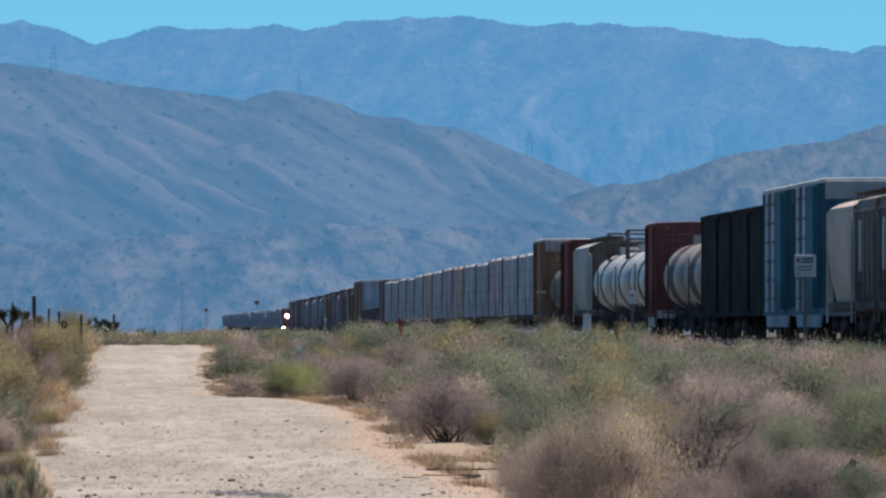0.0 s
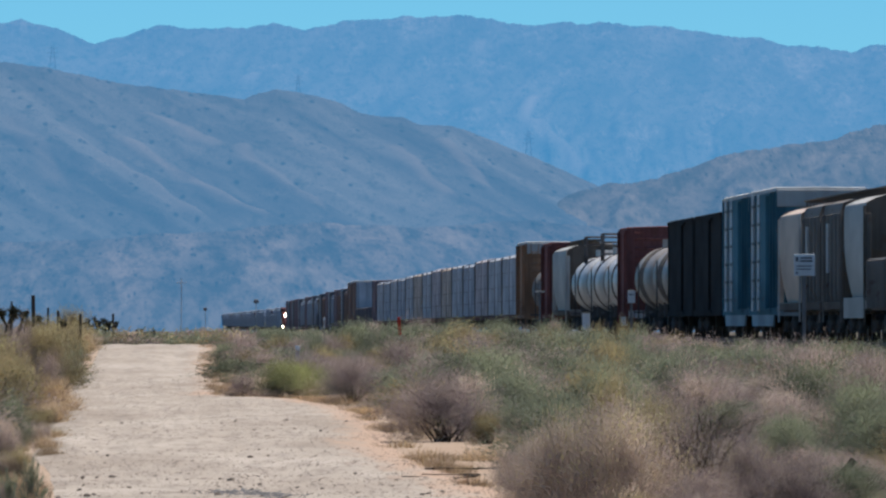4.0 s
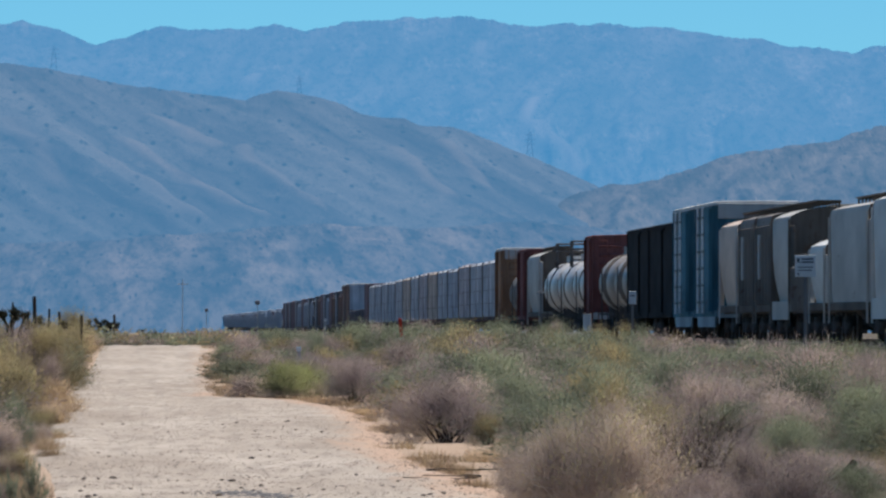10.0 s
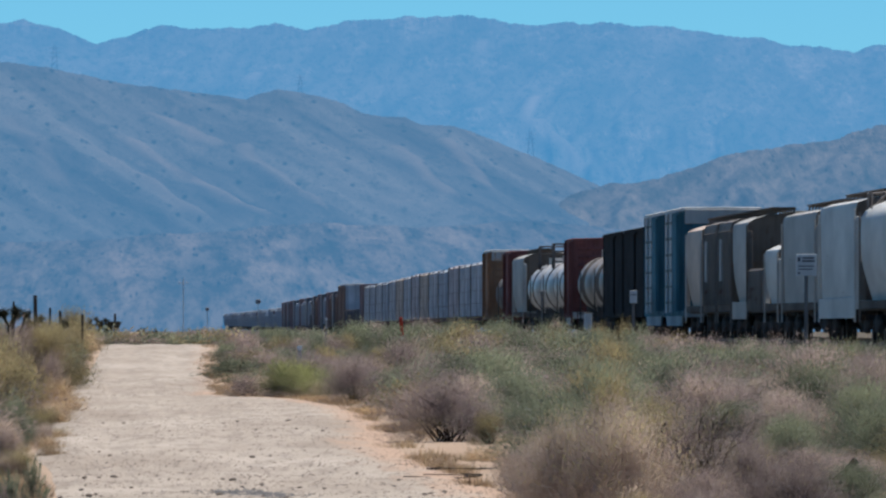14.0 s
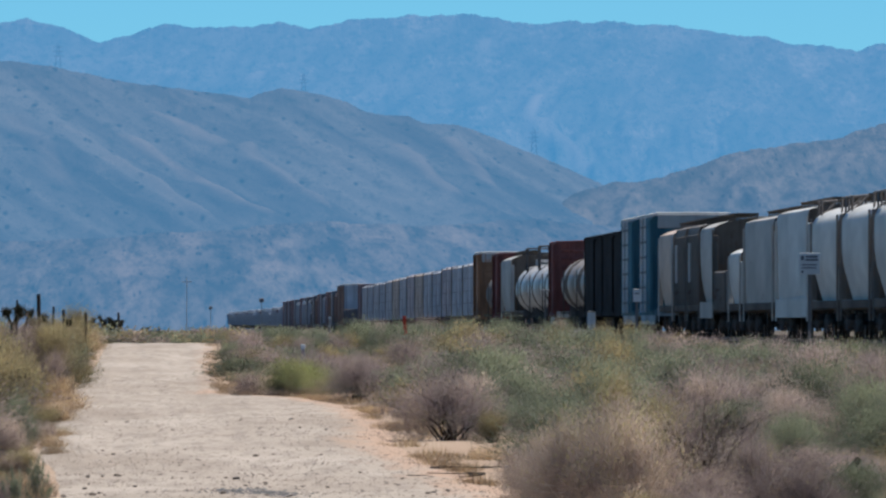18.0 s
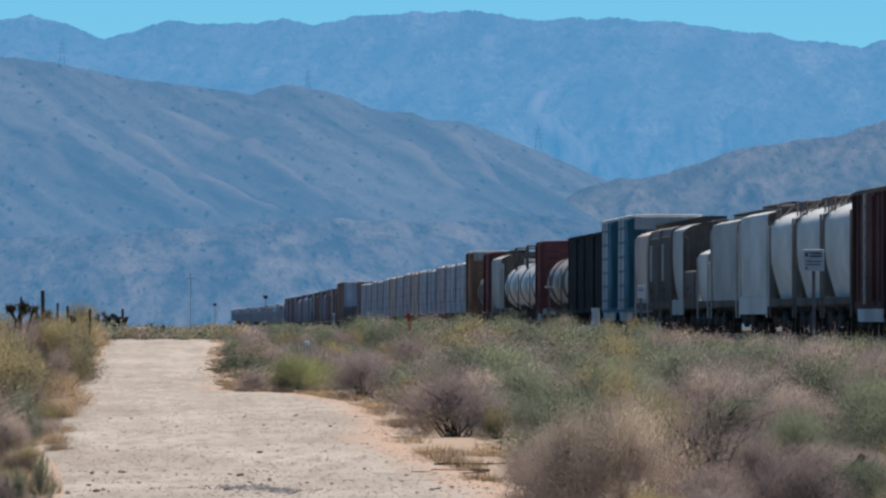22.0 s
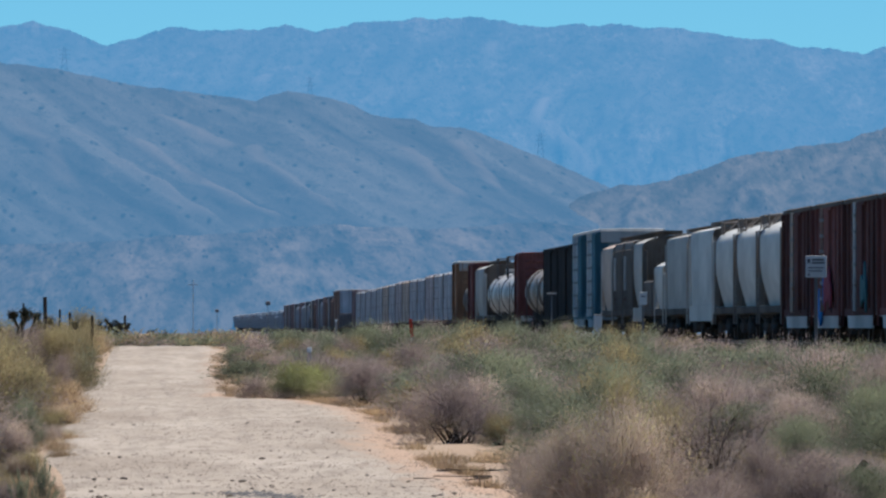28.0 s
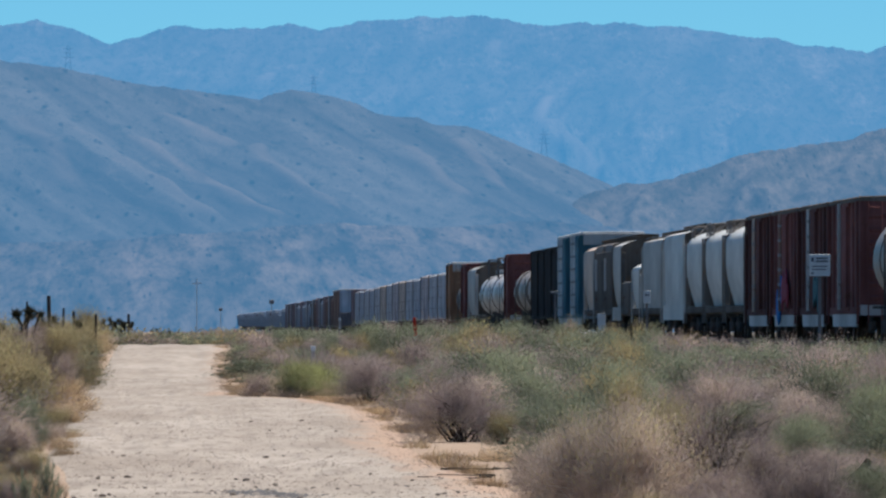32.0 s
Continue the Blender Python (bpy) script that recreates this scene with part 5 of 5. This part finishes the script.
random.seed(5)
count = 0
for _ in range(4000):
    y = 100 + 330 * random.random() ** 1.3
    x = random.uniform(-9, min(19.5, y * 0.078 + 1.0))
    if max(road_left(y) - x, x - clear_right(y)) < (0.35 if x > 0 or y > 200 else 0.9) or x < -y * 0.018 - 0.8:
        continue
    if any(abs(x - a) < 0.45 * s and abs(y - b) < 1.6 * s for a, b, s in TAKEN):
        continue
    if 2.9 < x < 5.7 and 104 < y < 138:                  # bare sand before the grey bush
        continue
    w = random.uniform(1.3, 2.5)
    TAKEN.append((x, y, w))
    kind = random.choices(("sage", "grey", "dry", "olive", "green"), ((6.5, 2.4, 0.3, 1.4, 0.2) if y > 185 else (4.0, 4.2, 0.5, 1.0, 0.1)) if x > 0 else (0.6, 3, 0.6, 6, 0.1))[0]
    kind = "sage" if kind == "green" else kind
    plant(kind, x, y, w, random.uniform(0.5, 1.35 - 0.30 * smooth(200, 300, y) * smooth(7, 13, x)) + 0.35 * smooth(0.056, 0.048, x / y) * smooth(250, 330, y) * smooth(6, 9, x) + 0.10 * smooth(150, 300, y) * smooth(4, 8, x) - (0.25 if y > 270 and 0 < x < 7 else 0) + (0.45 if x < 0 else 0), 2 if y < 140 else 1 if y < 240 else 0)
    count += 1
    if count >= 215:
        break

# the rest of the scrub, too much to count
rng = np.random.default_rng(9)
for mat, share in (("sage", 0.64), ("greybush", 0.22), ("drybush", 0.02), ("olive", 0.12)):
    VV, FF, NN, o = [], [], [], 0
    for _ in range(int(1000 * share)):
        y = 170 + 760 * rng.random() ** 1.5
        x = rng.uniform(-y * 0.02 - 2, min(20, y * 0.08 + 1))
        if max(road_left(y) - x, x - clear_right(y)) < 0.5 and y < 440:
            continue
        s, h = rng.uniform(0.6, 1.2), rng.uniform(0.6, 0.95) - 0.3 * smooth(230, 330, y) * smooth(9, 6, x) + 0.15 * smooth(150, 300, y) * smooth(3, 7, x) + 0.08 * smooth(9, 14, x) + 0.52 * smooth(6, 9, x) * smooth(330, 400, y) * smooth(520, 440, y) + 0.25 * smooth(0.056, 0.048, x / y) * smooth(250, 330, y) * smooth(6, 9, x) - 0.18 * smooth(170, 230, y)
        V, F, N = shoots(rng, 1000, clusters_of(rng, 16, 0.0, 0.16), 0.11, 0.055, 0.013, 0.6, 0.3)
        V = V * np.array([s * 1.9, s * 1.9, h * 1.25])
        V = V + np.array([x, y, ground_z(x, y)])
        VV.append(V), FF.append(F + o), NN.append(N)
        o += len(V)
    tagged(part("scrub", sheet("scrub", np.concatenate(VV), np.concatenate(FF), True, np.concatenate(NN)), M[mat]), "low desert scrub spreading over the sandy plain", "scrub", kind="stuff")

# dry grass along the road's edges and between the shrubs
VV, FF, NN, o = [], [], [], 0
for _ in range(2300):
    y = 90 + 320 * rng.random() ** 1.7
    side = rng.random() < 0.45
    off = rng.exponential(0.6) + 0.1
    x = road_left(y) - off if side else clear_right(y) - 0.5 + off
    if noise.noise((x * 0.8, y * 0.12, 3.0)) < (-0.1 if side or y > 150 else 0.12):
        continue
    s = rng.uniform(0.15, 0.4)
    V, F, N = needles(rng, 70, [(0, 0, 0, 0.5, 0.5, 0.25)], 0.42, 0.03, 2.0, 0.1)
    V = V * s + np.array([x, y, ground_z(x, y)])
    VV.append(V), FF.append(F + o), NN.append(N)
    o += len(V)
tagged(part("dry_grass", sheet("dry_grass", np.concatenate(VV), np.concatenate(FF), True, np.concatenate(NN)), M["straw"]), "low tufts of orange dry grass along the road", "dry grass", kind="stuff")

# low brush on the plain beyond the rise
for mat, number in (("greybush", 380), ("sage", 700), ("olive", 100)):
    VV, FF, NN, o = [], [], [], 0
    for _ in range(number):
        near = rng.random() < 0.45
        y = rng.uniform(438, 760) if near else 440 + 1900 * rng.random() ** 2
        x = rng.uniform(-y * 0.018 - 3, 9 if near else min(19, y * 0.03 + 4))
        s = rng.uniform(0.35, 0.95) + (0.2 if near else 0)
        V, F, N = shoots(rng, 200, clusters_of(rng, 10, 0.05, 0.16), 0.12, 0.10, 0.030, 0.35, 0.4)
        V = V * np.array([s * 2.6, s * 2.6, s * (1.3 if near else 1.05)])
        V = V + np.array([x, y, ground_z(x, y)])
        VV.append(V), FF.append(F + o), NN.append(N)
        o += len(V)
    tagged(part("plain_brush", sheet("plain_brush", np.concatenate(VV), np.concatenate(FF), True, np.concatenate(NN)), M[mat]), "low brush covering the plain beyond the rise", "scrub", kind="stuff")


# ---- things beside the track and the road ----
def track_sign(x, y, z0, z1, w, label, bars):
    th = tagged(new("track_sign"), label, "sign")
    g = ground_z(x, y)
    part("post", boxes((-0.05, 0.05, -0.03, 0.03, 0, z1 - g), bevel=0.01), M["signpost"], th)
    part("panel", boxes((-w / 2, w / 2, -0.06, -0.035, z0 - g, z1 - g), bevel=0.008), M["signwhite"], th)
    for bx0, bx1, bz0, bz1 in bars:
        part("lettering_bar", boxes((bx0 * w, bx1 * w, -0.066, -0.061, z0 - g + bz0 * (z1 - z0), z0 - g + bz1 * (z1 - z0))), M["signink"], th)
    th.matrix_basis = pose(x, y, g)
    return th


BARS = [(-0.42, -0.28, 0.66, 0.86), (-0.2, 0.38, 0.78, 0.86), (-0.2, 0.40, 0.64, 0.72), (-0.38, 0.36, 0.42, 0.47), (-0.38, 0.30, 0.28, 0.33), (-0.40, -0.30, 0.08, 0.18)]
track_sign(19.85, 300, 3.02, 3.66, 0.62, "white square trackside notice on a grey steel post", BARS)
track_sign(19.65, 400, 2.42, 2.92, 0.29, "small white trackside plate on a thin post", [(-0.3, 0.3, 0.6, 0.7)])
th = tagged(new("relay_cabinet"), "narrow pale-grey trackside cabinet post", "cabinet")
part("body", boxes((-0.17, 0.17, -0.15, 0.15, 0, 1.75), bevel=0.02), M["signwhite"], th)
part("cap", boxes((-0.19, 0.19, -0.17, 0.17, 1.75, 1.79), bevel=0.01), M["galv"], th)
th.matrix_basis = pose(20.1, 450, ground_z(20.1, 450))
th = tagged(new("marker_post"), "slim red plastic buried-line marker post", "marker post")
part("post", boxes((-0.055, 0.055, -0.03, 0.03, 0, 1.45), bevel=0.01), M["markerred"], th)
part("band", boxes((-0.06, 0.06, -0.035, 0.035, 0.62, 0.78), bevel=0.01), M["signwhite"], th)
th.matrix_basis = pose(9.3, 350, ground_z(9.3, 350), 0, -5, 0)


def fence_post(x, y, top, r, lean=0.0):
    g = ground_z(x, y)
    th = tagged(part("fence_post", rods(((0, 0, -0.2), (0.02, 0, (top - g) * 0.55), r), ((0.02, 0, (top - g) * 0.5), (0.0, 0, top - g), r * 0.92), seg=8), M["post"]), "weathered dark timber fence post among the brush", "fence post", "old fence posts")
    th.matrix_basis = pose(x, y, g, lean, lean * 0.5, 0)


for x, y, top, r, lean in ((-3.3, 340, 2.55, 0.07, 0), (-4.05, 340, 2.35, 0.035, 2), (-2.5, 350, 2.05, 0.05, -3), (-1.85, 360, 1.95, 0.05, 2), (-1.3, 700, 2.3, 0.09, 0), (-2.9, 345, 2.15, 0.04, 4)):
    fence_post(x, y, top, r, lean)


def yucca(x, y, h, heads, seed):
    """A small branching yucca with dark spiky heads."""
    r_ = np.random.default_rng(seed)
    th = tagged(new("yucca"), "dark spiky branching desert yucca", "yucca", "yuccas beyond the road")
    bm = bmesh.new()
    tips = []
    for k in range(heads):
        a = k * 2.4 + r_.random()
        b0 = Vector((0, 0, h * 0.25))
        tip = Vector((math.cos(a) * h * 0.32, math.sin(a) * h * 0.3, h * (0.55 + 0.4 * r_.random())))
        rod(bm, b0, tip, h * 0.045, 6, h * 0.03)
        tips.append(tip)
    rod(bm, (0, 0, -0.2), (0, 0, h * 0.3), h * 0.06, 7, h * 0.045)
    part("trunk", bm, M["dark"], th)
    for tip in tips:
        V, F, N = needles(r_, 130, [(*tip, h * 0.1, h * 0.1, h * 0.1)], h * 0.2, h * 0.02, 0.3, 0.1)
        part("leaf_head", sheet("leaf_head", V, F, False), M["dark"], th)
    th.matrix_basis = pose(x, y, ground_z(x, y))


for i, (x, y, h, heads) in enumerate(((-4.35, 340, 1.75, 3), (-3.95, 342, 1.7, 3), (-2.75, 352, 1.55, 2), (-3.4, 900, 2.0, 5), (-2.7, 905, 2.1, 6), (-2.2, 890, 1.9, 4), (0.8, 880, 1.3, 4), (1.7, 900, 1.15, 3), (-4.6, 920, 1.6, 4), (2.3, 950, 0.9, 3), (-1.9, 1000, 1.9, 4))):
    yucca(x, y, h, heads, 40 + i)


def signal_mast(x, y, top, label):
    g = ground_z(x, y)
    th = tagged(new("signal_mast"), label, "railway signal")
    part("mast", rods(((0, 0, 0), (0, 0, top - g), 0.06)), M["galv"], th)
    # Head in the black that is lightened for haze.
    part("signal_head", boxes((-0.36, 0.36, -0.2, 0.1, top - g - 0.6, top - g), bevel=0.1), M["farblack"], th)
    part("base", boxes((-0.4, 0.4, -0.4, 0.4, 0, 0.35), bevel=0.03), M["galv"], th)
    th.matrix_basis = pose(x, y, g)


signal_mast(18.3, 1500, 5.2, "dark railway signal head on a thin far-off mast")
signal_mast(14.4, 2000, 4.8, "far-off signal mast beside the plain")

th = tagged(new("trackside_post"), "thin grey trackside post with a short crossbar", "post")
part("post", boxes((-0.035, 0.035, -0.035, 0.035, 0, 2.75), bevel=0.01), M["signpost"], th)
part("crossbar", boxes((-0.21, 0.21, -0.03, 0.03, 2.68, 2.76), bevel=0.01), M["galv"], th)
th.matrix_basis = pose(18.05, 450, ground_z(18.05, 450))

th = tagged(new("utility_pole"), "tall thin utility pole far off on the plain", "utility pole")
# Pole made faint by the haze-pale grey colour.
part("pole", rods(((0, 0, -0.3), (0, 0, 11.2), 0.10)), M["hazegrey"], th)
part("crossarm", boxes((-1.0, 1.0, -0.08, 0.08, 10.2, 10.35)), M["hazegrey"], th)
th.matrix_basis = pose(9.7, 2000, ground_z(9.7, 2000))

# pale ballast heap between the shrubs
rng = np.random.default_rng(21)
V, F, N = needles(rng, 900, [(0, 0, 0, 0.75, 0.9, 0.32), (0.3, 0.3, 0, 0.5, 0.6, 0.25)], 0.09, 0.1, 0.1, 0.85)
heap = tagged(part("gravel_heap", sheet("gravel_heap", V, F, False), M["signwhite"]), "heap of pale crushed stone beside the track", "gravel heap", kind="stuff")
heap.matrix_basis = pose(18.2, 420, ground_z(18.2, 420) + 0.7)

# stones and sticks on the road
def stone_mesh(seed):
    bm = bmesh.new()
    bmesh.ops.create_icosphere(bm, subdivisions=2, radius=1.0)
    for v in bm.verts:
        v.co *= 1 + 0.35 * noise.noise(v.co * 1.3 + Vector((seed, 0, 0)))
        v.co.z *= 0.6
    return bm


STONES = [shared("stone%d" % i, lambda i=i: stone_mesh(i * 3.7)) for i in range(4)]
random.seed(8)
for i in range(70):
    y = random.choice((93, 95, 97, 99, 104, 122, 127, 150, 163)) + random.uniform(-2, 3)
    x = random.uniform(road_left(y) + 0.1, road_right(y) - 0.2)
    r_ = random.choice((0.010, 0.012, 0.014, 0.016, 0.02, 0.028))
    ob = part("stone", STONES[i % 4], M["stone"])
    tagged(ob, "small dark stone lying on the gravel road", "stone", "stones on the road")
    ob.matrix_basis = pose(x, y, road_z(x, y) + r_ * 0.3, 0, 0, random.random() * 360) @ Matrix.Diagonal((r_ * 1.2, r_ * 1.4, r_, 1))
rng = np.random.default_rng(31)
VV, FF, o = [], [], 0
for k in range(15000):
    y = 88 + 190 * rng.random() ** 1.5
    y += 2.5 * noise.noise((0, y * 0.3, 2.0))
    if noise.noise((rng.random() * 0.5, y * 0.45, 6.0)) < -0.05 and rng.random() < 0.75:
        continue
    x = rng.uniform(road_left(y), road_right(y))
    r_ = 0.004 + 0.008 * rng.random() ** 2
    c = np.array([x, y, road_z(x, y)])
    V = c + np.array([(-1, -1.6, 0), (1.3, -1, 0), (0.7, 1.5, 0), (-1.1, 1.1, 0), (0.1, 0.1, 0.9)]) * r_ * (0.7 + 0.6 * rng.random((5, 1)))
    VV.append(V), FF.append(np.array([(0, 1, 4), (1, 2, 4), (2, 3, 4), (3, 0, 4)]) + o)
    o += 5
tagged(part("road_gravel", sheet("road_gravel", np.concatenate(VV), np.concatenate(FF), False), M["stone"]), "fine dark gravel scattered over the road", "gravel", kind="stuff")


def fallen_stick(x, y, ln, turn):
    r_ = np.random.default_rng(int(y * 10))
    bm = bmesh.new()
    p = Vector((-ln / 2, 0, 0.02))
    for i in range(6):
        q = p + Vector((ln / 6, r_.normal() * 0.25, r_.normal() * 0.008))
        rod(bm, p, q, 0.013 - 0.0015 * i, 6)
        if i % 2:
            rod(bm, q, q + Vector((ln / 9, r_.normal() * 0.6, 0.03)), 0.006, 5)
        p = q
    ob = tagged(part("stick", bm, M["darktwig"]), "bleached dry stick lying on the sandy ground", "stick", "fallen sticks")
    ob.matrix_basis = pose(x, y, ground_z(x, y) + 0.01, 0, 0, turn)


fallen_stick(3.55, 110, 0.8, -20)
fallen_stick(3.2, 113, 0.5, 10)
fallen_stick(3.6, 106, 0.4, -30)
fallen_stick(1.2, 94, 0.45, 15)
log = tagged(part("dead_log", rods(((0, 0, 0.04), (0.30, 0.1, 0.16), 0.05), ((0.28, 0.1, 0.15), (0.42, 0.15, 0.30), 0.035), ((0.1, 0.05, 0.08), (-0.12, 0.3, 0.12), 0.03), seg=8), M["darktwig"]), "dark dead branch stump lying in the brush", "log")
log.matrix_basis = pose(6.02, 90.0, ground_z(6.02, 90.0), 0, 0, 10)


def lattice_pylon(x, y, z0, h):
    th = tagged(new("lattice_pylon"), "faint steel lattice pylon on the distant hill", "pylon", "pylons on the hills")
    legs = []
    w = h * 0.13
    for sx, sy in ((-1, -1), (1, -1), (1, 1), (-1, 1)):
        part("leg", rods(((sx * w, sy * w, -2), (sx * w * 0.2, sy * w * 0.2, h), 0.11), seg=5), M["pylon"], th)
    for k in (0.62, 0.76, 0.9):
        part("cross_arm", rods(((-h * 0.17, 0, h * k), (h * 0.17, 0, h * k), 0.1), seg=5), M["pylon"], th)
    for k in range(5):
        a_, b_ = w * (1 - 0.16 * k), w * (1 - 0.16 * (k + 1))
        part("brace", rods(((-a_, -a_, h * 0.18 * k), (b_, -b_, h * 0.18 * (k + 1)), 0.07), seg=4), M["pylon"], th)
    th.matrix_basis = pose(x, y, z0)


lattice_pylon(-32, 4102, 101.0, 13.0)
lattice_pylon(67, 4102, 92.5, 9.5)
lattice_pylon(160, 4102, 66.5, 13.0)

# a spill of blue-grey gravel at the near edge of the road
VV, FF, o = [], [], 0
for k in range(420):
    x, y = rng.normal(1.15, 0.22), rng.normal(95.0, 0.9)
    r_ = 0.006 + 0.010 * rng.random()
    V = np.array([x, y, road_z(x, y)]) + np.array([(-1, -1.6, 0), (1.3, -1, 0), (0.7, 1.5, 0), (-1.1, 1.1, 0), (0.1, 0.1, 0.9)]) * r_ * (0.7 + 0.6 * rng.random((5, 1)))
    VV.append(V), FF.append(np.array([(0, 1, 4), (1, 2, 4), (2, 3, 4), (3, 0, 4)]) + o)
    o += 5
tagged(part("gravel_spill", sheet("gravel_spill", np.concatenate(VV), np.concatenate(FF), False), M["ballast"]), "small spill of blue-grey gravel on the road", "gravel", kind="stuff")


def marker_stake(x, y, top):
    g = ground_z(x, y)
    th = tagged(new("marker_stake"), "thin pale marker stake standing in the brush", "stake", "marker stakes")
    part("stake", boxes((-0.05, 0.05, -0.02, 0.02, 0, top - g), bevel=0.008), M["galv"], th)
    part("cap", boxes((-0.06, 0.06, -0.03, 0.03, top - g - 0.12, top - g), bevel=0.008), M["signwhite"], th)
    th.matrix_basis = pose(x, y, g)


marker_stake(9.45, 500, 1.9)
marker_stake(4.2, 258, 1.05)


# ---- motion: the long train draws away along the track ----
def motions():
    for car in MOVING:
        x, y, z = car.location
        walk(car, [(t, pose(x, y + SPEED * t, rail_z(y + SPEED * t))) for t in (0, 4, 8, 12, 16, 20, 24, 28, 32)])


motions()
